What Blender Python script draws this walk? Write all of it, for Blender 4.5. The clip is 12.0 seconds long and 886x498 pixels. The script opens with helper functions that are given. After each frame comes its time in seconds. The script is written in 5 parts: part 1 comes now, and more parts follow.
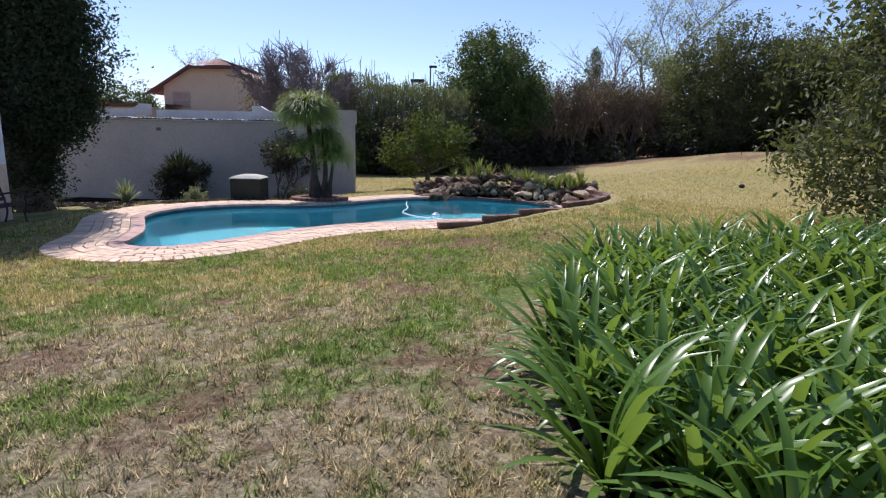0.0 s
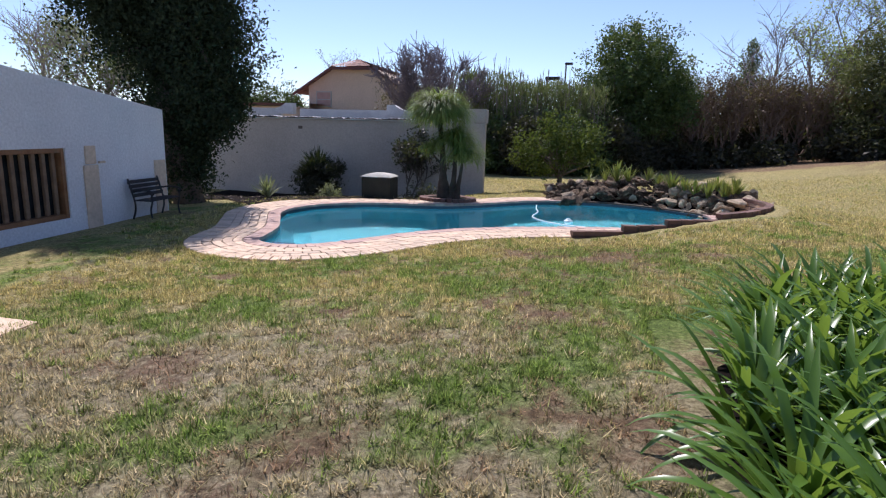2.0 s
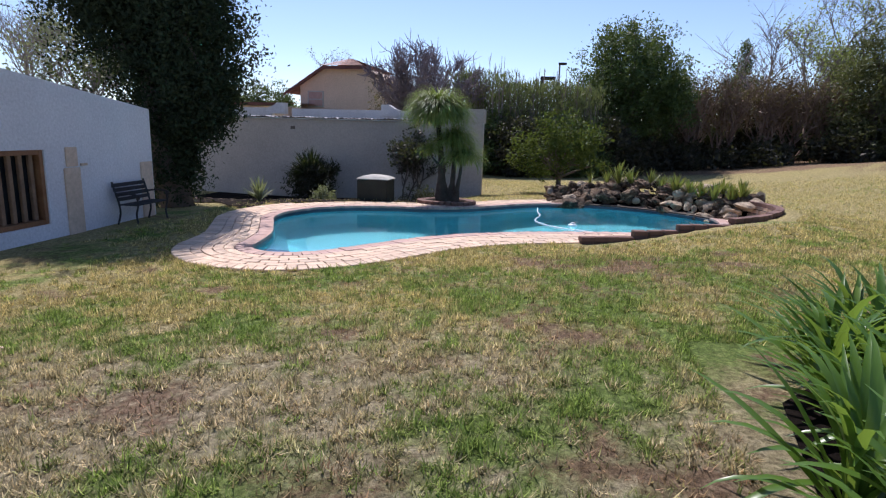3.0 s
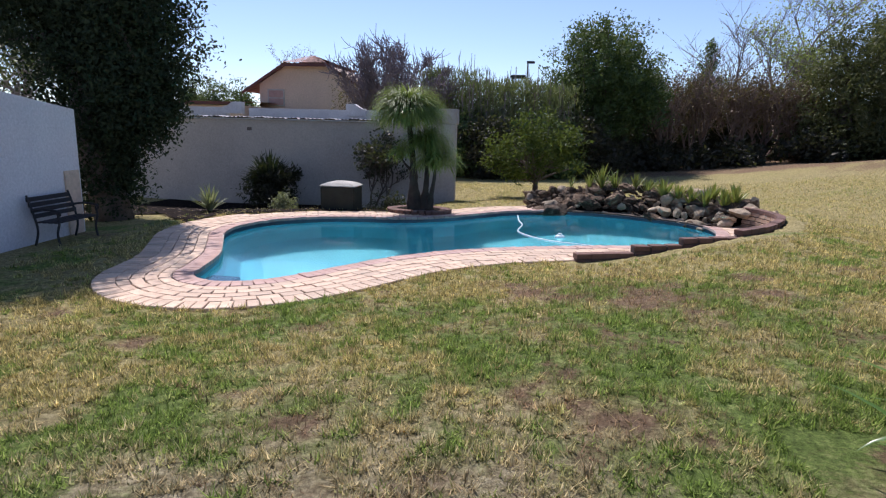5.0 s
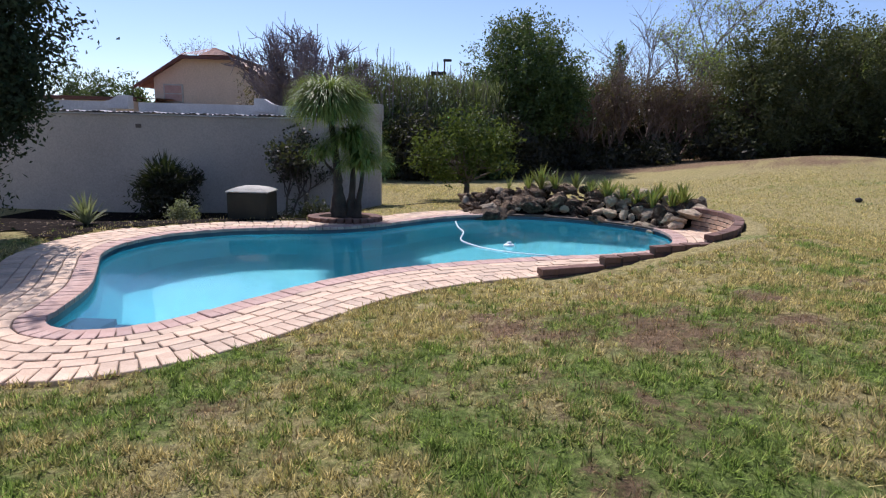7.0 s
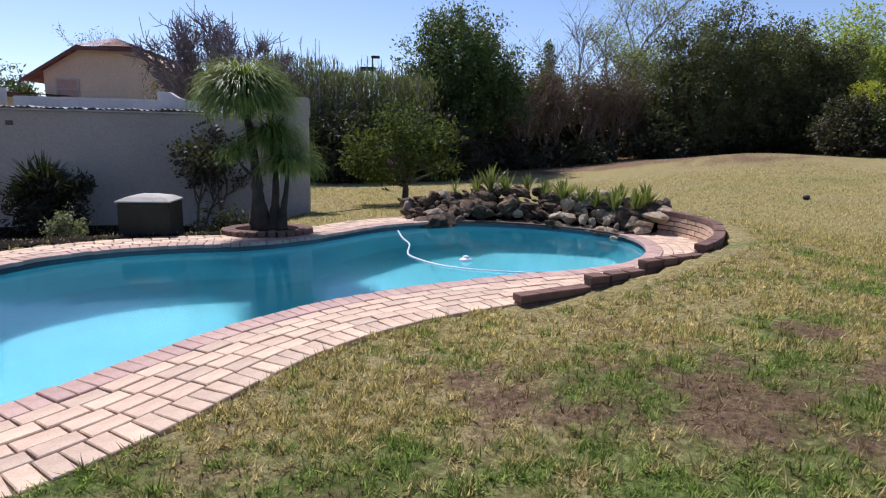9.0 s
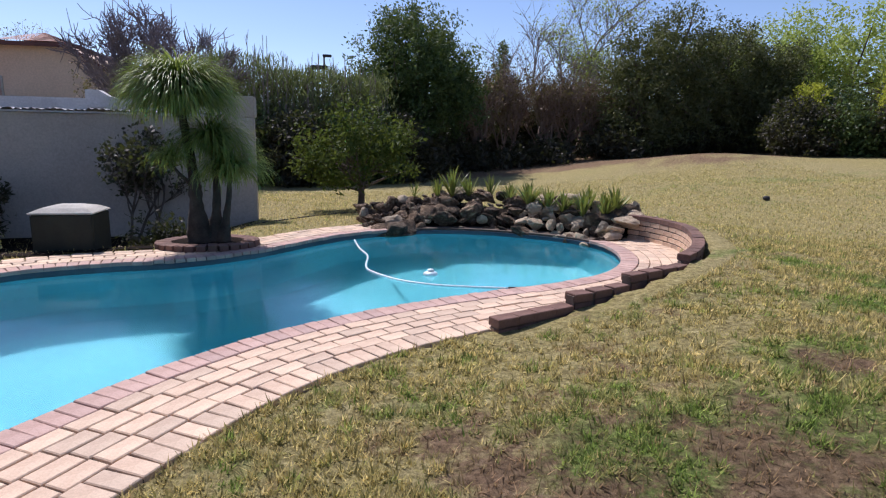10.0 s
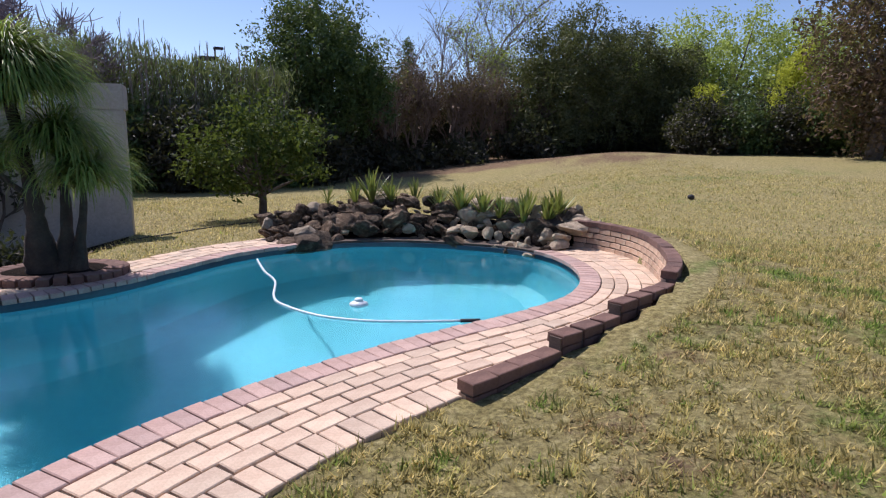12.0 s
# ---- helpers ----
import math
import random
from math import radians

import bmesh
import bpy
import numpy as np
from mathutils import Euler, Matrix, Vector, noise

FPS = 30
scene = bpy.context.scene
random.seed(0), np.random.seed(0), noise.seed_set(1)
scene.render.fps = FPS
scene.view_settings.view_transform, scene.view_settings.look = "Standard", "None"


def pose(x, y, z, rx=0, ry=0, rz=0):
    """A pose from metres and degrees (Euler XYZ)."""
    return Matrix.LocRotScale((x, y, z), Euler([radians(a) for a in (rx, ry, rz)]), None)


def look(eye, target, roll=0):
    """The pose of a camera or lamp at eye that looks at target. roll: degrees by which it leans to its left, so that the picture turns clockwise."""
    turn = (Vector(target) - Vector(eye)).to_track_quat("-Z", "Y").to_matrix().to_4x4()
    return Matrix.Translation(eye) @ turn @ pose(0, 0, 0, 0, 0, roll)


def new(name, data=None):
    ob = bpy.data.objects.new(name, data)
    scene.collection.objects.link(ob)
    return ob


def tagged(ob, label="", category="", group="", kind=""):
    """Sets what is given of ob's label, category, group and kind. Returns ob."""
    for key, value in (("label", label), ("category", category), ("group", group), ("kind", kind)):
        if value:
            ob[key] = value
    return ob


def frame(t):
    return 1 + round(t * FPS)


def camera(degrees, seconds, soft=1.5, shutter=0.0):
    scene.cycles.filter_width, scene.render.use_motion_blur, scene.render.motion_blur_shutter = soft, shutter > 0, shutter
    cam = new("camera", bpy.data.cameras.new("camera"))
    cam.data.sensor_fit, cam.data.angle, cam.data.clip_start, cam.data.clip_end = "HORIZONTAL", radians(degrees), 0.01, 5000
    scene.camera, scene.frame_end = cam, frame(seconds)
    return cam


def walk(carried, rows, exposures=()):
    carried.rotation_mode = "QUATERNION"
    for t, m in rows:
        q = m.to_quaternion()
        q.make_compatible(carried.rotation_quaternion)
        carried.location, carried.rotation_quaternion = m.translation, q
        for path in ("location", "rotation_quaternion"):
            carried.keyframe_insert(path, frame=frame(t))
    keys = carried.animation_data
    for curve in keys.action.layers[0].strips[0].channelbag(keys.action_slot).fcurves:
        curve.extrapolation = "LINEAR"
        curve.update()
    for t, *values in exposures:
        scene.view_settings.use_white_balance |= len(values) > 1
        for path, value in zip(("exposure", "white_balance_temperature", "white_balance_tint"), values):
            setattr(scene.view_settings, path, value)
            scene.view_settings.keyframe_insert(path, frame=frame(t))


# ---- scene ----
cam = camera(75.4, 12.0, 1.2)
METRES, EYE, TILT, LEAN, TURN = 7.7, 1.4, 1.0, 0.0, 0.0
ROWS = [
    (0.0, 0.0, 0.0, 0.0, 0.24, -12.0, -1.14),
    (0.5, -0.0031, 0.0235, -0.0001, 2.35, -12.08, -1.18),
    (1.0, -0.0089, 0.0439, 0.0003, 5.75, -12.17, -1.25),
    (1.5, -0.0111, 0.0631, 0.001, 9.94, -12.31, -1.31),
    (2.0, -0.0175, 0.0804, 0.0019, 12.9, -12.4, -1.36),
    (2.5, -0.0353, 0.1099, 0.0001, 12.93, -12.39, -1.39),
    (3.0, -0.055, 0.1346, 0.002, 11.99, -12.36, -1.45),
    (5.0, -0.1067, 0.2869, 0.0076, 8.58, -12.37, -1.37),
    (5.5, -0.1236, 0.3311, 0.0052, 6.95, -12.34, -1.4),
    (6.0, -0.1416, 0.3762, 0.0024, 4.07, -12.28, -1.44),
    (6.5, -0.1569, 0.4232, -0.0019, 1.99, -12.19, -1.45),
    (7.0, -0.1714, 0.471, -0.0059, 0.07, -12.12, -1.43),
    (9.0, -0.1971, 0.6695, -0.0187, -7.03, -11.89, -1.32),
    (9.5, -0.1962, 0.7165, -0.0186, -8.75, -11.84, -1.3),
    (10.0, -0.1953, 0.7656, -0.018, -11.53, -11.73, -1.26),
    (10.5, -0.1931, 0.8129, -0.0218, -14.44, -11.68, -1.31),
    (11.0, -0.1891, 0.8621, -0.0244, -16.82, -11.61, -1.29),
    (11.5, -0.1911, 0.9123, -0.027, -18.98, -11.56, -1.31),
    (12.0, -0.1869, 0.9622, -0.0288, -21.02, -11.48, -1.31),
]
walk(cam, [(t, pose(0, 0, EYE, TILT, LEAN, TURN) @ pose(METRES * x, METRES * y, METRES * z, 90 + pitch, roll, yaw)) for t, x, y, z, yaw, pitch, roll in ROWS],
     [(0.0, 0.26, 5980, 21), (6.0, 0.18, 5980, 21), (12.0, 0.08, 5980, 22)])

# ---- light and sky ----
SUN_EL, SUN_AZ = 55.0, -26.0          # degrees above the horizon, and to the right of +y
world = bpy.data.worlds.new("sky_world")
scene.world = world
world.use_nodes = True
wn, wl = world.node_tree.nodes, world.node_tree.links
wn.clear()
sky = wn.new("ShaderNodeTexSky")
sky.sky_type = "NISHITA"
sky.sun_disc = False
sky.sun_elevation, sky.sun_rotation = radians(SUN_EL), radians(SUN_AZ)
sky.air_density, sky.dust_density, sky.ozone_density, sky.altitude = 1.0, 1.0, 1.8, 1500
wbg = wn.new("ShaderNodeBackground")
wbg.inputs["Strength"].default_value = 0.125
wout = wn.new("ShaderNodeOutputWorld")
wl.new(sky.outputs[0], wbg.inputs[0])
wl.new(wbg.outputs[0], wout.inputs[0])
sun_data = bpy.data.lights.new("sun", "SUN")
sun_data.energy, sun_data.angle, sun_data.color = 5.0, radians(0.55), (1.0, 0.94, 0.84)
sun_ob = new("sun", sun_data)
sx, sy = math.sin(radians(SUN_AZ)) * math.cos(radians(SUN_EL)), math.cos(radians(SUN_AZ)) * math.cos(radians(SUN_EL))
sun_ob.matrix_world = look((sx * 60, sy * 60, math.sin(radians(SUN_EL)) * 60), (0, 0, 0))


# ---- materials ----
def shader(name):
    m = bpy.data.materials.new(name)
    m.use_nodes = True
    n, l = m.node_tree.nodes, m.node_tree.links
    return m, n, l, n["Principled BSDF"]


def ramp(n, l, src, stops):
    r = n.new("ShaderNodeValToRGB")
    while len(r.color_ramp.elements) < len(stops):
        r.color_ramp.elements.new(0.5)
    for e, (p, c) in zip(r.color_ramp.elements, stops):
        e.position, e.color = p, (*c, 1)
    l.new(src, r.inputs[0])
    return r.outputs[0]


def noise_tex(n, l, scale, detail=6, rough=0.6, vec=None, kind="ShaderNodeTexNoise"):
    t = n.new(kind)
    t.inputs["Scale"].default_value = scale
    if kind == "ShaderNodeTexNoise":
        t.inputs["Detail"].default_value, t.inputs["Roughness"].default_value = detail, rough
    if vec is not None:
        l.new(vec, t.inputs["Vector"])
    return t.outputs["Fac"] if kind == "ShaderNodeTexNoise" else t.outputs["Distance"]


def mix(n, l, fac, a, b, mode="MIX"):
    m = n.new("ShaderNodeMix")
    m.data_type, m.blend_type = "RGBA", mode
    for s, v in ((m.inputs[0], fac), (m.inputs[6], a), (m.inputs[7], b)):
        if isinstance(v, (int, float)):
            s.default_value = v
        elif isinstance(v, tuple):
            s.default_value = (*v, 1)
        else:
            l.new(v, s)
    return m.outputs[2]


def calc(n, l, op, a, b=0.0, c=0.0):
    m = n.new("ShaderNodeMath")
    m.operation = op
    for s, v in zip(m.inputs, (a, b, c)):
        if isinstance(v, (int, float)):
            s.default_value = v
        else:
            l.new(v, s)
    return m.outputs[0]


def bumped(n, l, p, height, strength=0.3, dist=0.01):
    b = n.new("ShaderNodeBump")
    b.inputs["Strength"].default_value, b.inputs["Distance"].default_value = strength, dist
    l.new(height, b.inputs["Height"])
    l.new(b.outputs[0], p.inputs["Normal"])


def surface(name, c1, c2, scale=3.0, fine=40.0, rough=0.8, bump=0.3, dist=0.01, metal=0.0, rnd="", spread=0.25, c3=None):
    """A two-scale surface: c1 to c2 over large patches, fine grain over it; rnd: 'object' or 'island' varies pieces."""
    m, n, l, p = shader(name)
    co = n.new("ShaderNodeTexCoord").outputs["Object"]
    big = noise_tex(n, l, scale, 5, 0.6, co)
    small = noise_tex(n, l, fine, 6, 0.7, co)
    stops = [(0.35, c1), (0.65, c2)] if c3 is None else [(0.3, c1), (0.5, c2), (0.7, c3)]
    col = ramp(n, l, big, stops)
    col = mix(n, l, 0.45, col, ramp(n, l, small, [(0.3, (0.55, 0.55, 0.55)), (0.7, (1.25, 1.25, 1.25))]), "MULTIPLY")
    if rnd:
        src = n.new("ShaderNodeObjectInfo").outputs["Random"] if rnd == "object" else n.new("ShaderNodeNewGeometry").outputs["Random Per Island"]
        lo, hi = 1 - spread, 1 + spread
        tint = ramp(n, l, src, [(0.0, (lo, lo, lo)), (0.5, (1.02, 0.98, 0.95)), (1.0, (hi, hi * 0.98, hi * 0.95))])
        col = mix(n, l, 1.0, col, tint, "MULTIPLY")
    l.new(col, p.inputs["Base Color"])
    p.inputs["Roughness"].default_value, p.inputs["Metallic"].default_value = rough, metal
    bumped(n, l, p, small, bump, dist)
    return m


def leafy(name, stops, rough=0.45, through_light=0.35, gloss=0.4):
    """Leaves: colour by leaf, with light passing through."""
    m, n, l, p = shader(name)
    src = n.new("ShaderNodeNewGeometry").outputs["Random Per Island"]
    co = n.new("ShaderNodeTexCoord").outputs["Object"]
    patch = noise_tex(n, l, 0.9, 3, 0.6, co)
    f = calc(n, l, "ADD", calc(n, l, "MULTIPLY", src, 0.65), calc(n, l, "MULTIPLY", patch, 0.4))
    col = ramp(n, l, f, stops)
    l.new(col, p.inputs["Base Color"])
    p.inputs["Roughness"].default_value = rough
    p.inputs["Specular IOR Level"].default_value = gloss
    tr = n.new("ShaderNodeBsdfTranslucent")
    l.new(mix(n, l, 0.35, col, (0.35, 0.45, 0.05)), tr.inputs["Color"])
    ms = n.new("ShaderNodeMixShader")
    ms.inputs[0].default_value = through_light
    l.new(p.outputs[0], ms.inputs[1])
    l.new(tr.outputs[0], ms.inputs[2])
    l.new(ms.outputs[0], n["Material Output"].inputs["Surface"])
    return m


def lawn_colour(n, l):
    """Dry winter lawn: straw, grey thatch and green patches and bare brown soil, by place on the ground."""
    pos = n.new("ShaderNodeNewGeometry").outputs["Position"]
    fine = noise_tex(n, l, 14.0, 5, 0.7, pos)
    edge = calc(n, l, "SUBTRACT", noise_tex(n, l, 11.0, 8, 0.85, pos), 0.5)
    straw = ramp(n, l, fine, [(0.3, (0.25, 0.20, 0.08)), (0.5, (0.41, 0.35, 0.15)), (0.7, (0.58, 0.50, 0.255))])
    thatch = ramp(n, l, fine, [(0.3, (0.245, 0.20, 0.125)), (0.5, (0.40, 0.34, 0.225)), (0.7, (0.58, 0.51, 0.365))])
    green = ramp(n, l, fine, [(0.3, (0.085, 0.135, 0.025)), (0.5, (0.155, 0.235, 0.05)), (0.7, (0.28, 0.36, 0.10))])
    soil = ramp(n, l, fine, [(0.3, (0.13, 0.078, 0.048)), (0.55, (0.25, 0.16, 0.105)), (0.75, (0.36, 0.245, 0.165))])
    att = {}
    for key in ("green", "wear", "grey"):
        node = n.new("ShaderNodeAttribute")
        node.attribute_name = key
        att[key] = node.outputs["Fac"]
    col = mix(n, l, att["grey"], straw, thatch)
    gfac = ramp(n, l, calc(n, l, "ADD", att["green"], calc(n, l, "MULTIPLY", edge, 1.5)), [(0.25, (0.04, 0.04, 0.04)), (0.75, (0.95, 0.95, 0.95))])
    col = mix(n, l, gfac, col, green)
    sfac = ramp(n, l, calc(n, l, "ADD", att["wear"], calc(n, l, "MULTIPLY", edge, 2.0)), [(0.40, (0, 0, 0)), (0.78, (0.9, 0.9, 0.9))])
    return mix(n, l, sfac, col, soil), fine, sfac


def make_lawn(name, blade):
    m, n, l, p = shader(name)
    col, fine, sfac = lawn_colour(n, l)
    p.inputs["Roughness"].default_value = 0.9
    p.inputs["Specular IOR Level"].default_value = 0.15
    if blade:
        src = n.new("ShaderNodeNewGeometry").outputs["Random Per Island"]
        col = mix(n, l, 1.0, col, ramp(n, l, src, [(0.0, (0.45, 0.48, 0.4)), (0.4, (1.05, 1.05, 0.95)), (0.75, (1.7, 1.64, 1.48)), (1.0, (2.3, 2.16, 2.0))]), "MULTIPLY")
        tr = n.new("ShaderNodeBsdfTranslucent")
        l.new(col, tr.inputs["Color"])
        ms = n.new("ShaderNodeMixShader")
        ms.inputs[0].default_value = 0.5
        l.new(p.outputs[0], ms.inputs[1])
        l.new(tr.outputs[0], ms.inputs[2])
        l.new(ms.outputs[0], n["Material Output"].inputs["Surface"])
    else:
        tuft = noise_tex(n, l, 25.0, 8, 0.85, n.new("ShaderNodeNewGeometry").outputs["Position"])
        # dark end of the noise paints the shade between grass tufts into the turf
        col = mix(n, l, 0.7, col, ramp(n, l, tuft, [(0.40, (0.12, 0.10, 0.085)), (0.58, (1.0, 0.98, 0.93))]), "MULTIPLY")
        bumped(n, l, p, tuft, 0.9, 0.03)
    l.new(col, p.inputs["Base Color"])
    return m


M_LAWN, M_BLADE = make_lawn("lawn_turf", False), make_lawn("lawn_blades", True)
# white back wall toned down to grey: its shade is put into the colour
M_PLASTER_SHADED = surface("shaded_white_plaster", (0.44, 0.385, 0.335), (0.52, 0.46, 0.40), 0.7, 25, 0.85, 0.15, 0.004)
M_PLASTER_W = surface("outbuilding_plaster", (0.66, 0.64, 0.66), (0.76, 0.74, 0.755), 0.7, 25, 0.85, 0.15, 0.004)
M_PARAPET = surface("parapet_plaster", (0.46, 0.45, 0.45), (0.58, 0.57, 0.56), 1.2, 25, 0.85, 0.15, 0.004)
M_PAVE_O = surface("paver_brick", (0.57, 0.415, 0.30), (0.69, 0.535, 0.395), 6, 60, 0.8, 0.35, 0.004, rnd="object", spread=0.16)
M_PAVE_I = surface("paver_brick_far", (0.57, 0.415, 0.30), (0.69, 0.535, 0.395), 6, 60, 0.8, 0.35, 0.004, rnd="island", spread=0.16)
M_COPE_O = surface("coping_brick", (0.43, 0.285, 0.24), (0.53, 0.375, 0.325), 6, 60, 0.85, 0.35, 0.004, rnd="object", spread=0.12)
M_COPE_I = surface("coping_brick_far", (0.43, 0.285, 0.24), (0.53, 0.375, 0.325), 6, 60, 0.85, 0.35, 0.004, rnd="island", spread=0.12)
M_KERB = surface("plum_brick", (0.125, 0.07, 0.055), (0.20, 0.115, 0.09), 7, 50, 0.92, 0.4, 0.005, rnd="object", spread=0.2)
M_FACE = surface("buff_face_brick", (0.46, 0.30, 0.21), (0.60, 0.45, 0.33), 7, 50, 0.8, 0.5, 0.006, rnd="object", spread=0.22)
M_MORTAR = surface("joint_sand", (0.085, 0.062, 0.048), (0.15, 0.11, 0.085), 5, 80, 0.95, 0.5, 0.004)
M_BASIN = surface("pool_plaster", (0.09, 0.385, 0.48), (0.13, 0.45, 0.54), 0.8, 20, 0.6, 0.1, 0.003)
M_TILE = surface("dark_band", (0.03, 0.05, 0.08), (0.05, 0.075, 0.11), 3, 20, 0.35, 0.1, 0.002)
M_STEP = surface("dark_mosaic", (0.02, 0.04, 0.075), (0.035, 0.06, 0.10), 3, 60, 0.95, 0.1, 0.002)
M_STEP.node_tree.nodes["Principled BSDF"].inputs["Specular IOR Level"].default_value = 0.03
M_ROCK = surface("rock", (0.045, 0.030, 0.019), (0.135, 0.088, 0.052), 2.5, 14, 0.95, 1.0, 0.05, rnd="object", spread=0.6, c3=(0.36, 0.265, 0.175))
M_ROCK_PALE = surface("pale_rock", (0.38, 0.295, 0.20), (0.56, 0.46, 0.33), 2.5, 18, 0.9, 0.9, 0.03, rnd="object", spread=0.25)
# soil taken down to near black, so its colour carries the wall bed's shade
M_SOIL_SHADED = surface("shade_darkened_soil", (0.008, 0.006, 0.005), (0.02, 0.014, 0.011), 2.0, 30, 0.95, 0.8, 0.03)
M_SOIL_SHADED.node_tree.nodes["Principled BSDF"].inputs["Specular IOR Level"].default_value = 0.05
M_BARK = surface("bark", (0.09, 0.065, 0.05), (0.17, 0.135, 0.11), 4, 30, 0.9, 0.8, 0.02)
M_BARK_GREY = surface("grey_twigs", (0.20, 0.16, 0.15), (0.32, 0.27, 0.25), 1, 15, 0.9, 0.4, 0.02)
M_TWIG_BROWN = surface("brown_twigs", (0.16, 0.105, 0.08), (0.26, 0.185, 0.145), 1, 15, 0.9, 0.4, 0.02)
M_TWIG_PLUM = surface("plum_grey_twigs", (0.16, 0.13, 0.145), (0.26, 0.215, 0.235), 1, 15, 0.9, 0.4, 0.02)
M_PALMBARK = surface("palm_bark", (0.035, 0.026, 0.02), (0.08, 0.06, 0.045), 5, 40, 0.95, 0.9, 0.02)
M_WOOD = surface("varnished_wood", (0.20, 0.085, 0.035), (0.32, 0.16, 0.075), 3, 35, 0.5, 0.3, 0.004)
M_SLAT = surface("weathered_slat", (0.17, 0.10, 0.06), (0.27, 0.17, 0.10), 4, 35, 0.7, 0.3, 0.004)
M_IRON = surface("dark_metal", (0.02, 0.018, 0.02), (0.04, 0.037, 0.04), 6, 40, 0.75, 0.2, 0.002)
M_ROOFTILE = surface("terracotta_tile", (0.26, 0.13, 0.11), (0.42, 0.24, 0.20), 2, 20, 0.8, 0.5, 0.01, rnd="island", spread=0.3)
M_HOUSE = surface("cream_render", (0.62, 0.47, 0.35), (0.70, 0.54, 0.41), 0.6, 12, 0.9, 0.2, 0.01)
M_FASCIA = surface("dark_red_paint", (0.09, 0.028, 0.024), (0.13, 0.042, 0.035), 2, 20, 0.6, 0.2, 0.003)
M_SHEET = surface("roof_sheet", (0.10, 0.10, 0.11), (0.42, 0.42, 0.44), 5, 30, 0.6, 0.3, 0.006, metal=0.1)
M_BOX = surface("dark_green_box", (0.016, 0.018, 0.011), (0.03, 0.032, 0.02), 4, 40, 0.7, 0.3, 0.004)
M_LID = surface("grey_lid", (0.40, 0.385, 0.34), (0.52, 0.50, 0.45), 4, 40, 0.9, 0.3, 0.004)
M_HOSE = surface("white_hose", (0.72, 0.76, 0.78), (0.82, 0.85, 0.86), 4, 40, 0.4, 0.1, 0.001)
M_WHITE = surface("white_plastic", (0.78, 0.80, 0.80), (0.86, 0.87, 0.87), 4, 40, 0.4, 0.1, 0.001)
M_GLASS_DARK = surface("dark_pane", (0.02, 0.022, 0.025), (0.04, 0.042, 0.045), 3, 30, 0.15, 0.05, 0.001)
M_CURTAIN = surface("pink_blind", (0.42, 0.26, 0.22), (0.50, 0.32, 0.27), 3, 30, 0.7, 0.1, 0.001)

L_AGAP = leafy("strap_leaf", [(0.1, (0.028, 0.072, 0.012)), (0.45, (0.070, 0.155, 0.023)), (0.75, (0.145, 0.26, 0.038)), (0.92, (0.25, 0.36, 0.058)), (0.99, (0.48, 0.45, 0.2))], 0.32, 0.4, 0.6)
L_DARK = leafy("dark_conifer", [(0.1, (0.020, 0.030, 0.018)), (0.6, (0.036, 0.050, 0.028)), (0.95, (0.062, 0.080, 0.042))], 0.8, 0.06, 0.08)
L_TREE = leafy("dark_green_leaf", [(0.1, (0.030, 0.055, 0.020)), (0.5, (0.062, 0.105, 0.036)), (0.95, (0.125, 0.18, 0.06))], 0.5, 0.2, 0.3)
L_CITRUS = leafy("citrus_leaf", [(0.1, (0.030, 0.055, 0.014)), (0.5, (0.055, 0.085, 0.022)), (0.95, (0.13, 0.155, 0.04))], 0.65, 0.25, 0.12)
L_OLIVE = leafy("olive_leaf", [(0.1, (0.045, 0.056, 0.026)), (0.5, (0.10, 0.11, 0.048)), (0.95, (0.19, 0.185, 0.085))], 0.6, 0.2, 0.2)
L_HEDGE = leafy("hedge_leaf", [(0.1, (0.035, 0.055, 0.02)), (0.5, (0.07, 0.095, 0.03)), (0.95, (0.15, 0.17, 0.055))], 0.55, 0.15, 0.3)
L_REED = leafy("reed_leaf", [(0.1, (0.075, 0.10, 0.05)), (0.5, (0.14, 0.17, 0.08)), (0.95, (0.25, 0.27, 0.14))], 0.55, 0.3, 0.3)
L_PALM = leafy("palm_leaf", [(0.1, (0.055, 0.09, 0.022)), (0.5, (0.15, 0.22, 0.05)), (0.95, (0.36, 0.42, 0.12))], 0.45, 0.35, 0.4)
L_SPRING = leafy("spring_leaf", [(0.1, (0.22, 0.28, 0.06)), (0.5, (0.36, 0.44, 0.11)), (0.95, (0.50, 0.56, 0.17))], 0.6, 0.5, 0.2)
L_YELLOW = leafy("yellow_leaf", [(0.1, (0.32, 0.34, 0.03)), (0.5, (0.52, 0.54, 0.06)), (0.95, (0.68, 0.66, 0.12))], 0.6, 0.5, 0.2)
L_RUST = leafy("rusty_leaf", [(0.1, (0.07, 0.040, 0.030)), (0.5, (0.14, 0.085, 0.06)), (0.95, (0.23, 0.15, 0.10))], 0.6, 0.25, 0.2)
L_ALOE = leafy("aloe_leaf", [(0.1, (0.10, 0.13, 0.03)), (0.5, (0.22, 0.24, 0.06)), (0.95, (0.38, 0.36, 0.10))], 0.45, 0.25, 0.4)
L_SHRUB = leafy("shrub_leaf", [(0.1, (0.026, 0.026, 0.020)), (0.6, (0.050, 0.046, 0.034)), (0.95, (0.085, 0.074, 0.050))], 0.6, 0.15, 0.2)
L_PALE = leafy("pale_leaf", [(0.1, (0.12, 0.13, 0.08)), (0.5, (0.22, 0.23, 0.14)), (0.95, (0.36, 0.36, 0.24))], 0.6, 0.3, 0.2)


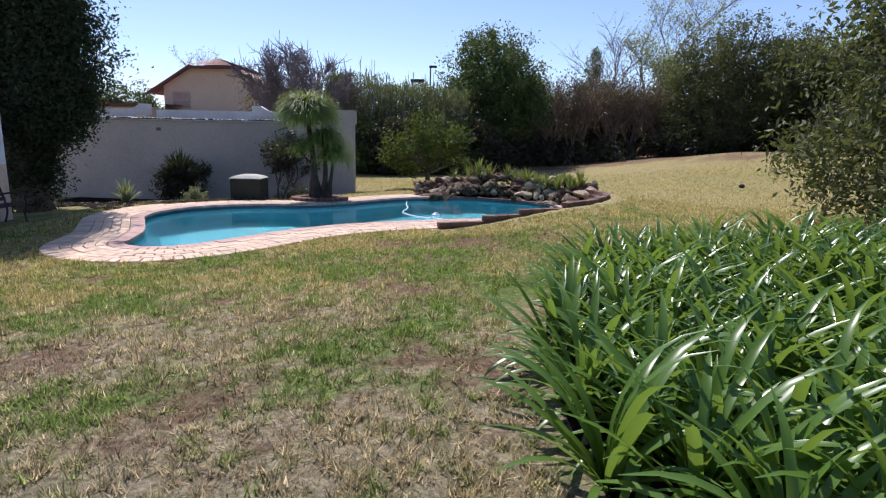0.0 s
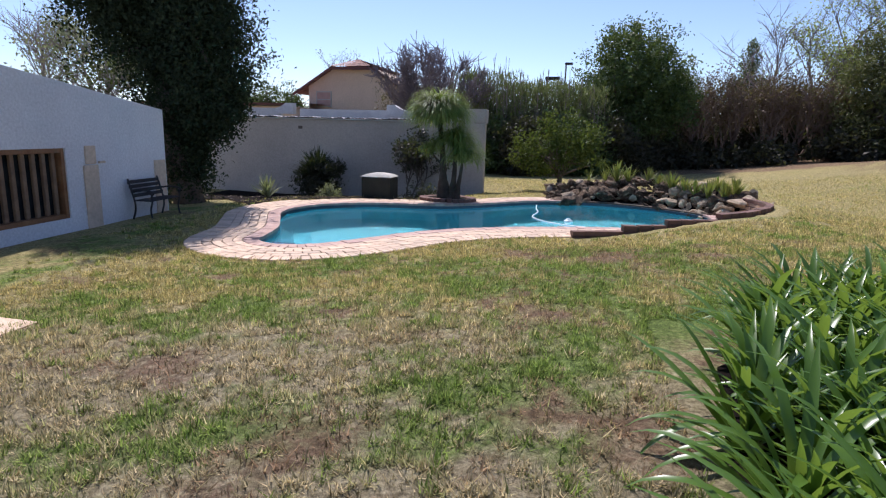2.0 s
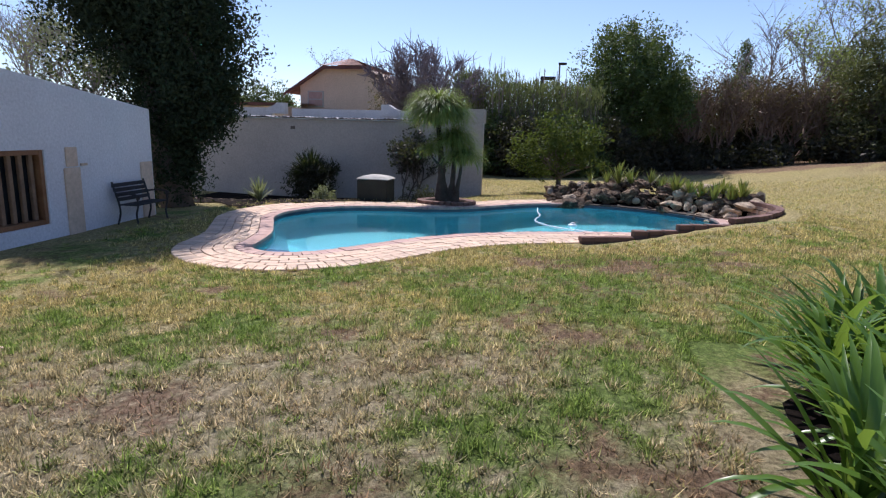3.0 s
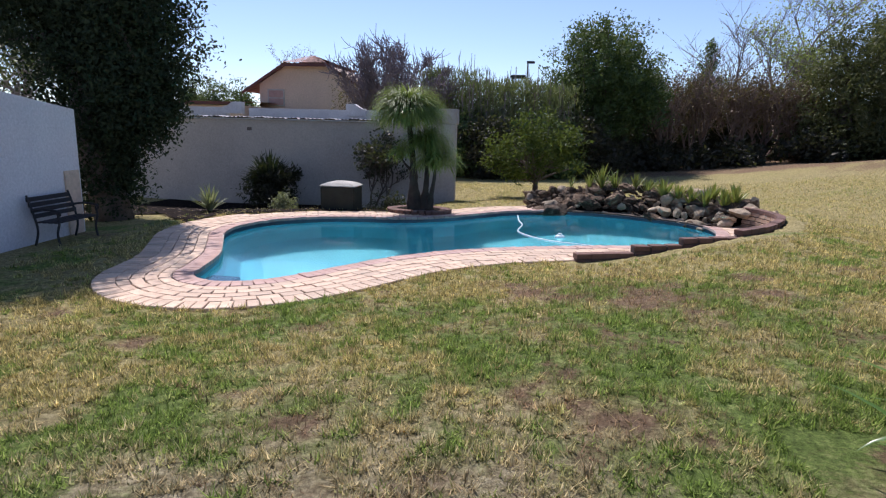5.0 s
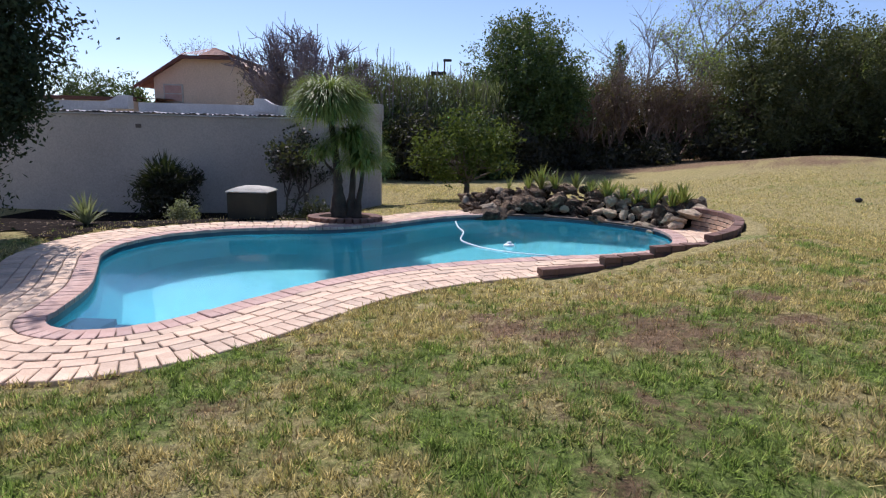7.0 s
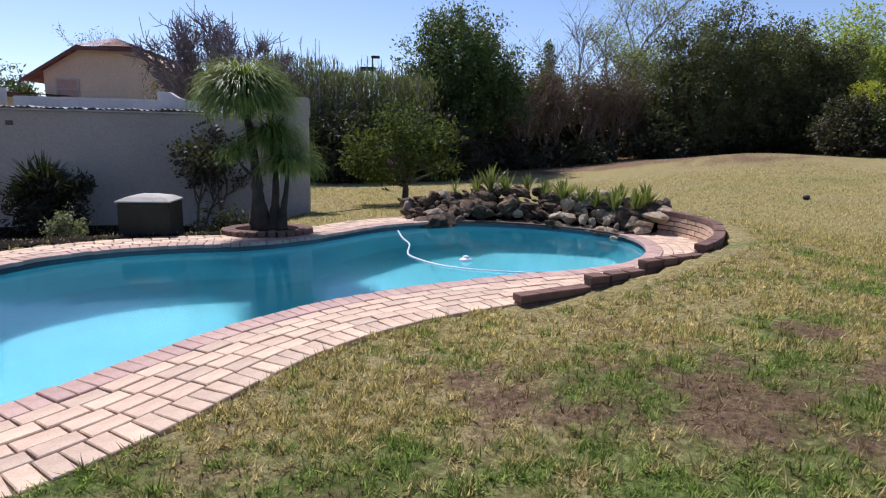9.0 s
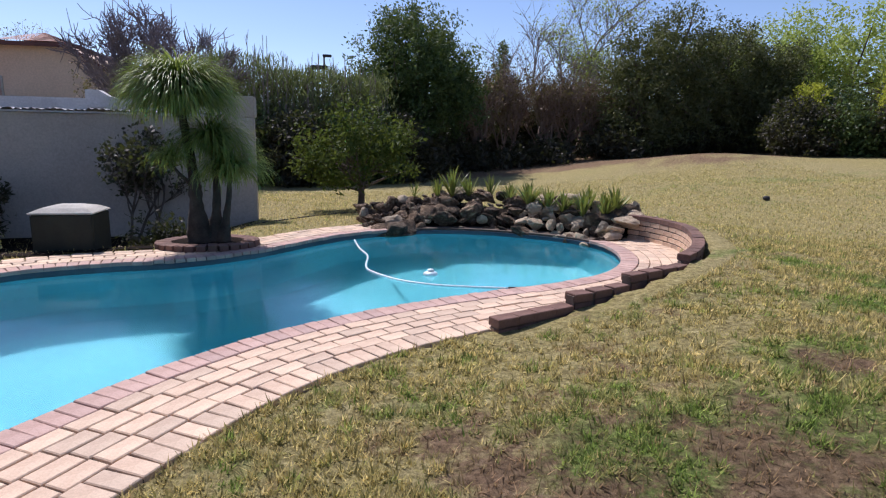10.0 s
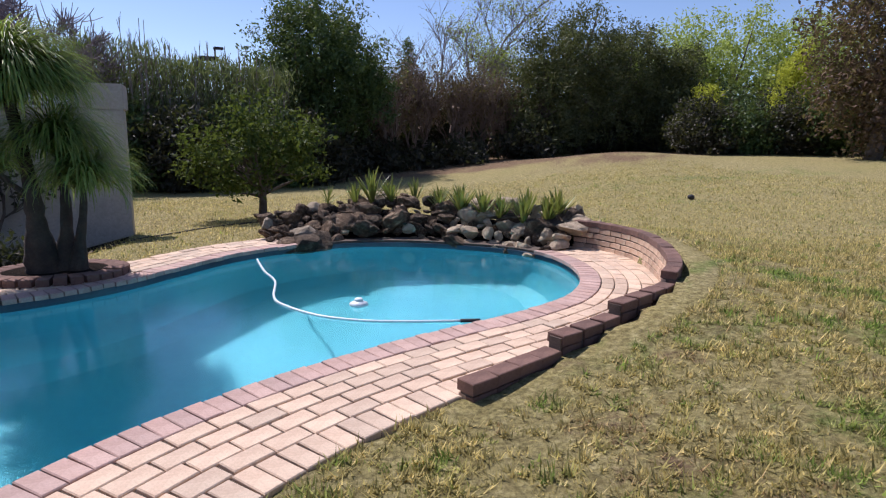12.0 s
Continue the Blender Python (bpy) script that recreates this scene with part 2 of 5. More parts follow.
def make_water():
    m, n, l, p = shader("pool_water")
    p.inputs["Base Color"].default_value = (0.48, 0.90, 0.94, 1)
    p.inputs["Roughness"].default_value = 0.11
    p.inputs["IOR"].default_value = 1.33
    p.inputs["Transmission Weight"].default_value = 1.0
    pos = n.new("ShaderNodeTexCoord").outputs["Object"]
    w = noise_tex(n, l, 2.2, 3, 0.5, pos)
    bumped(n, l, p, w, 0.12, 0.02)
    # a share of the light is scattered back by the slightly milky water
    q = n.new("ShaderNodeBsdfPrincipled")
    cloud = noise_tex(n, l, 0.45, 3, 0.5, pos)
    l.new(ramp(n, l, cloud, [(0.3, (0.010, 0.17, 0.22)), (0.7, (0.020, 0.22, 0.27))]), q.inputs["Base Color"])
    q.inputs["Roughness"].default_value, q.inputs["IOR"].default_value = 0.03, 1.33
    l.new(p.inputs["Normal"].links[0].from_socket, q.inputs["Normal"])
    ms = n.new("ShaderNodeMixShader")
    ms.inputs[0].default_value = 0.18
    l.new(p.outputs[0], ms.inputs[1])
    l.new(q.outputs[0], ms.inputs[2])
    l.new(ms.outputs[0], n["Material Output"].inputs["Surface"])
    return m


M_WATER = make_water()


# ---- building helpers ----
def smooth(a, b, v):
    u = np.clip((np.asarray(v, float) - a) / (b - a), 0, 1)
    return u * u * (3 - 2 * u)


def holder(name, at=(0, 0, 0)):
    ob = new(name)
    ob.location = at
    return ob


def attach(ob, parent):
    if parent is not None:
        ob.parent = parent
    return ob


def raw(name, verts, faces, material, parent=None, label="", soft=False):
    me = bpy.data.meshes.new(name)
    me.from_pydata([tuple(v) for v in verts], [], [tuple(f) for f in faces])
    me.materials.append(material)
    if soft:
        me.polygons.foreach_set("use_smooth", [True] * len(me.polygons))
    ob = attach(new(name, me), parent)
    return tagged(ob, label) if label else ob


def quads(name, pts, material, parent=None, label=""):
    """One mesh of loose quads or triangles from an array (n, k, 3)."""
    n, k = pts.shape[:2]
    me = bpy.data.meshes.new(name)
    me.vertices.add(n * k)
    me.vertices.foreach_set("co", pts.astype(np.float32).ravel())
    me.loops.add(n * k)
    me.loops.foreach_set("vertex_index", np.arange(n * k, dtype=np.int32))
    me.polygons.add(n)
    me.polygons.foreach_set("loop_start", np.arange(0, n * k, k, dtype=np.int32))
    me.update(calc_edges=True)
    me.materials.append(material)
    ob = attach(new(name, me), parent)
    return tagged(ob, label) if label else ob


def part(name, bm, material, parent=None, label=""):
    me = bpy.data.meshes.new(name)
    bm.to_mesh(me)
    bm.free()
    me.materials.append(material)
    ob = attach(new(name, me), parent)
    return tagged(ob, label) if label else ob


def block(x0, x1, y0, y1, z0, z1, bevel=0.008, m=None):
    bm = bmesh.new()
    bmesh.ops.create_cube(bm, size=1)
    bmesh.ops.scale(bm, vec=(x1 - x0, y1 - y0, z1 - z0), verts=bm.verts)
    bmesh.ops.translate(bm, vec=((x0 + x1) / 2, (y0 + y1) / 2, (z0 + z1) / 2), verts=bm.verts)
    if bevel:
        bmesh.ops.bevel(bm, geom=bm.edges[:], offset=bevel, segments=2, affect="EDGES")
    if m is not None:
        bmesh.ops.transform(bm, matrix=m, verts=bm.verts)
    return bm


def tube_arrays(path, radii, sides=6, cap=True):
    path = np.asarray(path, float)
    tang = np.gradient(path, axis=0)
    tang /= np.linalg.norm(tang, axis=1)[:, None] + 1e-9
    ref = np.array([0.31, 0.17, 0.93]) if abs(tang[0][2]) < 0.9 else np.array([0.95, 0.2, 0.1])
    a = np.cross(tang, ref)
    a /= np.linalg.norm(a, axis=1)[:, None] + 1e-9
    b = np.cross(tang, a)
    ang = np.linspace(0, 2 * np.pi, sides, endpoint=False)
    ring = a[:, None, :] * np.cos(ang)[None, :, None] + b[:, None, :] * np.sin(ang)[None, :, None]
    v = (path[:, None, :] + ring * np.asarray(radii, float)[:, None, None]).reshape(-1, 3)
    f = []
    for i in range(len(path) - 1):
        for j in range(sides):
            k = (j + 1) % sides
            f.append((i * sides + j, i * sides + k, (i + 1) * sides + k, (i + 1) * sides + j))
    if cap:
        f.append(tuple(range(sides - 1, -1, -1)))
        f.append(tuple(range((len(path) - 1) * sides, len(path) * sides)))
    return v, f


class Bag:
    """Collects tubes and other pieces for one mesh."""

    def __init__(self):
        self.v, self.f, self.n = [], [], 0

    def add(self, v, f):
        self.v.append(np.asarray(v, float))
        self.f.extend([tuple(i + self.n for i in q) for q in f])
        self.n += len(v)

    def tube(self, path, radii, sides=6):
        self.add(*tube_arrays(path, radii, sides))

    def out(self, name, material, parent=None, label="", soft=True):
        return raw(name, np.concatenate(self.v), self.f, material, parent, label, soft)


def spline(points, step=0.05, closed=True):
    """A smooth curve through a few control points, evenly resampled."""
    p = np.asarray(points, float)
    n = len(p)
    out = []
    for i in range(n if closed else n - 1):
        if closed:
            a, b, c, d = p[i - 1], p[i], p[(i + 1) % n], p[(i + 2) % n]
        else:
            a, b, c, d = p[max(i - 1, 0)], p[i], p[i + 1], p[min(i + 2, n - 1)]
        t = np.linspace(0, 1, 24, endpoint=False)[:, None]
        out.append(0.5 * (2 * b + (c - a) * t + (2 * a - 5 * b + 4 * c - d) * t ** 2 + (3 * b - a - 3 * c + d) * t ** 3))
    out = np.concatenate(out + [p[:1] if closed else p[-1:]])
    seg = np.r_[0, np.cumsum(np.linalg.norm(np.diff(out, axis=0), axis=1))]
    m = max(int(seg[-1] / step), 4)
    s = np.linspace(0, seg[-1], m + 1)
    res = np.stack([np.interp(s, seg, out[:, k]) for k in range(out.shape[1])], 1)
    return res[:-1] if closed else res


def normals(curve, closed=True):
    t = np.roll(curve, -1, 0) - np.roll(curve, 1, 0) if closed else np.gradient(curve, axis=0)
    t = t / (np.linalg.norm(t, axis=1)[:, None] + 1e-9)
    return np.stack([-t[:, 1], t[:, 0]], 1)


def distance(px, py, curve):
    """Distance from points to a closed curve, negative inside."""
    px, py = np.asarray(px, float), np.asarray(py, float)
    d = np.full(px.shape, 1e9)
    arg = np.zeros(px.shape, int)
    for i, (cx, cy) in enumerate(curve):
        e = (px - cx) ** 2 + (py - cy) ** 2
        arg = np.where(e < d, i, arg)
        d = np.minimum(d, e)
    inside = np.zeros(px.shape, bool)
    x0, y0 = curve[:, 0], curve[:, 1]
    x1, y1 = np.roll(x0, -1), np.roll(y0, -1)
    for a, b, c, e in zip(x0, y0, x1, y1):
        hit = ((b > py) != (e > py)) & (px < (c - a) * (py - b) / (e - b + 1e-12) + a)
        inside ^= hit
    return np.where(inside, -1, 1) * np.sqrt(d), arg


# ---- pool outline, terrain ----
DECK, WATER = -0.24, -0.35
POOL = spline([(-0.49, 11.45), (-1.31, 11.07), (-2.04, 10.6), (-2.67, 10.0), (-3.15, 9.34), (-3.53, 8.75), (-3.95, 8.30), (-4.40, 8.18),
               (-4.78, 8.42), (-4.93, 9.0), (-5.12, 9.65), (-5.55, 10.5), (-5.92, 11.25), (-6.0, 12.0), (-5.72, 12.8), (-5.06, 13.4),
               (-4.3, 13.68), (-3.4, 13.85), (-2.6, 14.3), (-2.02, 14.9), (-1.3, 15.65), (-0.5, 16.1), (0.4, 16.3), (1.3, 16.1),
               (2.1, 15.6), (2.7, 15.0), (2.9, 14.3), (2.75, 13.5), (2.4, 12.85), (1.85, 12.32), (1.1, 11.97), (0.3, 11.72)], 0.06)[::-1]
NORM = normals(POOL)           # runs anticlockwise after the flip; normals are turned outward below
if distance(POOL[:1, 0] + NORM[0, 0] * 0.2, POOL[:1, 1] + NORM[0, 1] * 0.2, POOL)[0][0] < 0:
    NORM = -NORM


def deck_width(x, y):
    """Width of the brick deck round the pool."""
    back = smooth(12.0, 13.6, y + 0.1 * x)
    return 1.05 - 0.3 * back * (1 - smooth(2.0, 3.0, x))


def ground_z(x, y):
    x, y = np.asarray(x, float), np.asarray(y, float)
    near = 0.02 + np.where(x < 0, 0.045, 0.03) * np.clip(x, -9, 8)
    far = -0.40 + 1.25 * smooth(1, 23, x + 0.25 * (y - 20)) + 0.3 * smooth(17, 27, x) + 0.42 * np.exp(-(((x - 14) / 4.5) ** 2 + ((y - 27.5) / 3.5) ** 2))
    base = near + (far - near) * smooth(8, 17, y)
    base = base + 0.035 * np.sin(x * 0.9 + 1.3) * np.cos(y * 0.7) * smooth(12, 20, y)
    d, _ = distance(x, y, POOL[::4])
    rim = -0.252 + 0.34 * smooth(-0.1, 2.9, x) * (1 - smooth(14.5, 16.5, y))
    base = base - 0.38 * smooth(14.0, 16.6, y) * smooth(-2.6, -4.6, x) * smooth(22.0, 19.5, y)
    w = smooth(0.0, 3.4 - 1.4 * smooth(13.5, 15.0, y) * smooth(-2.6, -4.6, x), d - deck_width(x, y))
    z = rim + (base - rim) * w
    return np.where(d < deck_width(x, y) - 0.02, DECK - 0.06, z)


def lattice(x, y, cell, seed):
    """Smooth value noise between 0 and 1."""
    rng = np.random.default_rng(seed)
    grid = rng.random((128, 128))
    u, v = np.asarray(x, float) / cell + 200, np.asarray(y, float) / cell + 200
    i, j = np.floor(u).astype(int), np.floor(v).astype(int)
    a, b = u - i, v - j
    a, b = a * a * (3 - 2 * a), b * b * (3 - 2 * b)
    g = lambda p, q: grid[p % 128, q % 128]
    return (g(i, j) * (1 - a) + g(i + 1, j) * a) * (1 - b) + (g(i, j + 1) * (1 - a) + g(i + 1, j + 1) * a) * b


def layered(x, y, cell, seed):
    return sum(w * lattice(x, y, cell / 2 ** k, seed + k) for k, w in enumerate((0.42, 0.28, 0.18, 0.12)))


def lawn_state(x, y):
    """How green and how worn bare the lawn is: watered and trodden in front of the pool, dry straw elsewhere."""
    x, y = np.asarray(x, float), np.asarray(y, float)
    near = np.exp(-(((x + 0.4) / 2.9) ** 2 + ((y - 5.9) / 2.4) ** 2))
    closer = smooth(6.0, 3.5, x) * smooth(17.0, 11.0, y)
    green = (0.9 + 1.2 * closer) * (layered(x, y, 0.75, 11) - 0.5) + 0.7 * (lattice(x, y, 0.13, 71) - 0.5) * closer + 0.06 + 0.16 * closer + 0.5 * near + 0.3 * np.exp(-(((x - 0.9) / 1.5) ** 2 + ((y - 7.3) / 1.1) ** 2))
    green = green + 0.28 * np.exp(-(((x - 15) / 6) ** 2 + ((y - 21) / 2.0) ** 2))
    wear = (1.2 + 1.0 * closer) * (layered(x + 7, y, 0.62, 31) - 0.5) + 0.5 * (lattice(x, y, 0.1, 83) - 0.5) * closer + 0.06 * closer + 0.12 * near + 0.09 * np.exp(-(((x + 0.6) / 2.4) ** 2 + ((y - 2.8) / 1.3) ** 2)) + 0.2 * np.exp(-(((x - 0.6) / 1.5) ** 2 + ((y - 7.0) / 1.3) ** 2))
    grey = smooth(6.8, 3.6, y + 0.35 * np.abs(x + 1.5)) * 0.85 + 0.6 * (layered(x, y + 5, 1.4, 53) - 0.5) + 0.08
    spot = np.exp(-(((x + 0.1) / 1.5) ** 2 + ((y - 8.0) / 0.95) ** 2))
    green, wear = green + 0.22 * spot, wear + 0.2 * spot
    wear = wear + 0.9 * smooth(28.5, 31.0, y + 0.15 * x) + 0.75 * np.exp(-(((x - 13.5) / 4.0) ** 2 + ((y - 26.3) / 1.6) ** 2))
    return np.clip(green, 0, 1), np.clip(wear, 0, 1), np.clip(grey, 0, 1)


def mark_lawn(ob, x, y, shift=0.0):
    for name, val, k in zip(("green", "wear", "grey"), lawn_state(x, y), (1.0, -0.3, -0.3)):
        at = ob.data.attributes.new(name, "FLOAT", "POINT")
        at.data.foreach_set("value", np.clip(val + k * shift, 0, 1).astype(np.float32))


def gz(x, y):
    return float(ground_z(np.array([x]), np.array([y]))[0])


def build_ground():
    xs = np.unique(np.round(np.r_[-2500, -600, -200, -90, -45, np.arange(-26, -8, 1.0), np.arange(-8, 6, 0.16), np.arange(6, 36, 0.6), 45, 70, 120, 300, 800, 2500], 3))
    ys = np.unique(np.round(np.r_[-2500, -500, -120, -40, -15, np.arange(-6, 1, 0.5), np.arange(1, 18, 0.16), np.arange(18, 48, 0.6), 60, 90, 200, 600, 2500], 3))
    X, Y = np.meshgrid(xs, ys)
    Z = ground_z(X.ravel(), Y.ravel()).reshape(X.shape)
    d = distance(X.ravel(), Y.ravel(), POOL[::3])[0].reshape(X.shape)
    w = deck_width(X, Y)
    gone = d < w - 0.3
    idx = np.arange(X.size).reshape(X.shape)
    f = np.stack([idx[:-1, :-1], idx[:-1, 1:], idx[1:, 1:], idx[1:, :-1]], -1).reshape(-1, 4)
    keep = ~gone.ravel()[f].all(1)
    ob = raw("ground", np.stack([X.ravel(), Y.ravel(), Z.ravel()], 1), f[keep], M_LAWN, None, "", True)
    mark_lawn(ob, X.ravel(), Y.ravel())
    tagged(ob, "patchy dry winter lawn with bare soil", "lawn", kind="structure")


build_ground()


# ---- pool ----
def ring_strip(name, offs, material, parent, label="", close=False):
    """Strips that follow the pool outline through (offset, height) pairs."""
    n = len(POOL)
    v = np.concatenate([np.c_[POOL + NORM * (o(POOL) if callable(o) else o)[:, None] if callable(o) else POOL + NORM * o, np.full(n, z)] for o, z in offs])
    f = []
    for k in range(len(offs) - 1):
        for i in range(n):
            j = (i + 1) % n
            f.append((k * n + i, k * n + j, (k + 1) * n + j, (k + 1) * n + i))
    if close:
        f.append(tuple((len(offs) - 1) * n + i for i in range(n)))
    return raw(name, v, f, material, parent, label, False)


pool = tagged(holder("swimming_pool", (0, 0, 0)), "kidney-shaped garden pool with turquoise water", "pool", kind="structure")
ring_strip("basin", [(0.02, DECK - 0.16), (0.0, -0.55), (-0.05, -1.25), (-0.25, -1.8), (-0.6, -1.95)], M_BASIN, pool, "pale turquoise plastered basin", True)
ring_strip("waterline_band", [(0.035, DECK - 0.05), (0.004, DECK - 0.055), (0.004, DECK - 0.19), (0.05, DECK - 0.19)], M_TILE, pool, "dark waterline band")
water = raw("water", np.c_[POOL + NORM * 0.003, np.full(len(POOL), WATER)], [tuple(range(len(POOL)))], M_WATER, pool, "clear still turquoise water")
water.visible_shadow = False
deck = tagged(ring_strip("pavement", [(0.03, DECK - 0.17), (0.03, DECK - 0.018), (lambda p: deck_width(p[:, 0], p[:, 1]) - 0.01, DECK - 0.018), (lambda p: deck_width(p[:, 0], p[:, 1]), DECK - 0.2)], M_MORTAR, None),
              "sun-bleached brick paving round the pool", "paving", kind="structure")


# ---- plants ----
def leaf_cloud(name, centres, length, width, material, parent, rng, up=0.0, label=""):
    """Loose folded leaves at the centres."""
    n = len(centres)
    d = rng.normal(size=(n, 3))
    d[:, 2] += up
    d /= np.linalg.norm(d, axis=1)[:, None]
    s = np.cross(d, rng.normal(size=(n, 3)))
    s /= np.linalg.norm(s, axis=1)[:, None] + 1e-9
    k = rng.uniform(0.6, 1.3, (n, 1))
    a, b = d * length * k, s * width * k * 0.5
    up_v = np.cross(a, b)
    up_v = up_v / (np.linalg.norm(up_v, axis=1)[:, None] + 1e-9) * width * 0.25
    pts = np.stack([centres, centres + a * 0.5 + b + up_v, centres + a, centres + a * 0.5 - b + up_v], 1)
    return quads(name, pts, material, parent, label)


def crown_points(rng, blobs, clumps, per, spread, hollow=0.55):
    """Leaf places gathered in clumps over the outer part of several ellipsoids (centre, radii)."""
    vol = np.array([r[0] * r[1] * r[2] for _, r in blobs])
    pick = rng.choice(len(blobs), clumps, p=vol / vol.sum())
    c = np.array([blobs[i][0] for i in pick])
    r = np.array([blobs[i][1] for i in pick])
    u = rng.normal(size=(clumps, 3))
    u /= np.linalg.norm(u, axis=1)[:, None]
    rad = (hollow + (1 - hollow) * rng.random((clumps, 1)) ** 0.6) * (1 + 0.16 * rng.normal(size=(clumps, 1)))
    cen = c + u * r * rad
    return (cen[:, None, :] + rng.normal(size=(clumps, per, 3)) * spread * rng.uniform(0.5, 1.2, (clumps, 1, 1))).reshape(-1, 3), cen


def leafed_tree(name, label, base, trunk_h, trunk_r, blobs, clumps, per, spread, leaf, material, seed, category="tree", limbs=9, hollow=0.55, bark=None, up=0.0):
    """Tapered trunk with limbs that reach into a crown of leaf clumps. Blob centres are relative to the base."""
    rng = np.random.default_rng(seed)
    top = holder(name, base)
    pts, cen = crown_points(rng, blobs, clumps, per, spread, hollow)
    pts = pts[pts[:, 2] > 0.03]
    bag = Bag()
    h = trunk_h
    bend = rng.normal(size=2) * 0.04 * h
    t = np.linspace(0, 1, 7)
    path = np.c_[bend[0] * np.sin(t * 3), bend[1] * np.sin(t * 2.5), h * t - 0.15]
    bag.tube(path, trunk_r * (1.25 - 0.75 * t), 8)
    for i in range(limbs):
        tgt = cen[rng.integers(len(cen))]
        k = rng.uniform(0.45, 1.0)
        st = np.array([np.interp(k, t, path[:, j]) for j in range(3)])
        u = np.linspace(0, 1, 6)[:, None]
        mid = (st + tgt) / 2 + rng.normal(size=3) * 0.15 * np.linalg.norm(tgt - st) * 0.6
        lim = (1 - u) ** 2 * st + 2 * u * (1 - u) * mid + u ** 2 * tgt
        limb = Bag()
        limb.tube(lim, trunk_r * 0.5 * (1.05 - u[:, 0]), 5)
        limb.out("limb", bark or M_BARK, top)
    bag.out("trunk", bark or M_BARK, top)
    leaf_cloud("crown", pts, leaf[0], leaf[1], material, top, rng, up)
    return tagged(top, label, category)


def bare_tree(name, label, base, height, spread, radius, material, seed, stems=1, depth=4, kids=4, bud=None, category="tree", lift=0.35, first=0.4):
    """A leafless tree: stems that fork again and again into thin twigs."""
    rng = np.random.default_rng(seed)
    top = holder(name, base)
    twigs, tips = Bag(), []

    def grow(p, d, length, r, level):
        n = 4 if level < 3 else 2
        path = [p]
        for _ in range(n):
            d = d + rng.normal(size=3) * 0.13
            d[2] += 0.05
            d = d / np.linalg.norm(d)
            path.append(path[-1] + d * length / n)
        rr = np.linspace(r, r * 0.55, n + 1)
        if level < 2:
            own = Bag()
            own.tube(path, rr, 6)
            own.out("limb" if level else "trunk", material, top)
        else:
            twigs.tube(path, rr, 3)
        if level >= depth:
            tips.append(path[-1])
            tips.append(path[-2])
            return
        for i in range(kids + (1 if level else 0)):
            k = rng.uniform(0.35, 1.0)
            st = np.array([np.interp(k, np.linspace(0, 1, n + 1), np.array(path)[:, j]) for j in range(3)])
            a = rng.normal(size=3)
            a[2] = abs(a[2]) * 0.5 + lift
            a[0] *= spread
            a[1] *= spread
            nd = d * 0.55 + a / np.linalg.norm(a) * 0.75
            grow(st, nd / np.linalg.norm(nd), length * rng.uniform(0.5, 0.8), r * 0.52, level + 1)

    for i in range(stems):
        d = np.array([rng.normal() * 0.22, rng.normal() * 0.22, 1.0]) if stems > 1 else np.array([0.03, 0.02, 1.0])
        grow(np.array([rng.normal() * 0.2, rng.normal() * 0.2, -0.1]) if stems > 1 else np.array([0, 0, -0.1]), d / np.linalg.norm(d), height * first, radius, 0)
    twigs.out("twig_crown", material, top, "", False)
    if bud is not None:
        c = np.array(tips)
        c = c[rng.integers(len(c), size=bud[1])] + rng.normal(size=(bud[1], 3)) * bud[3]
        leaf_cloud("foliage", c, bud[2], bud[2] * 0.6, bud[0], top, rng, 0.0, bud[4])
    return tagged(top, label, category)


def strap(length, width, lean, curl, segs=7, fold=0.25):
    """One strap leaf from the origin, leaning towards +x and arching over."""
    s = np.linspace(0, 1, segs + 1)
    ang = lean + curl * s ** 1.6
    dx, dz = np.sin(ang) * length / segs, np.cos(ang) * length / segs
    x, z = np.r_[0, np.cumsum(dx[:-1])], np.r_[0, np.cumsum(dz[:-1])]
    w = width * np.minimum(1.0, np.minimum(0.55 + 2.5 * s, (1.02 - s) * 3.2)) * 0.5
    nx, nz = -np.cos(ang), np.sin(ang)
    v = []
    for i in range(segs + 1):
        v += [(x[i] - nx[i] * w[i] * -fold, -w[i], z[i] + nz[i] * w[i] * fold), (x[i], 0, z[i]), (x[i] - nx[i] * w[i] * -fold, w[i], z[i] + nz[i] * w[i] * fold)]
    f = []
    for i in range(segs):
        a = i * 3
        f += [(a, a + 1, a + 4, a + 3), (a + 1, a + 2, a + 5, a + 4)]
    return np.array(v), f


def rotz(v, a):
    c, s = math.cos(a), math.sin(a)
    return np.c_[v[:, 0] * c - v[:, 1] * s, v[:, 0] * s + v[:, 1] * c, v[:, 2]]


def rosette(name, label, base, count, length, width, material, seed, lean=(0.1, 1.1), curl=(0.2, 0.9), category="plant", stem=0.0, parent=None, part_name="foliage"):
    """A clump of strap or spear leaves from one foot."""
    rng = np.random.default_rng(seed)
    top = parent or holder(name, base)
    bag = Bag()
    for _ in range(count):
        v, f = strap(length * rng.uniform(0.65, 1.1), width * rng.uniform(0.8, 1.2), rng.uniform(*lean), rng.uniform(*curl), 5)
        v = rotz(v, rng.uniform(0, 6.283))
        v[:, 2] += stem * rng.uniform(0.85, 1.0)
        bag.add(v, f)
    bag.out(part_name, material, top, "", True)
    return tagged(top, label, category) if parent is None else top


# ---- garden walls and buildings ----
YB = 18.9                       # front face of the back wall


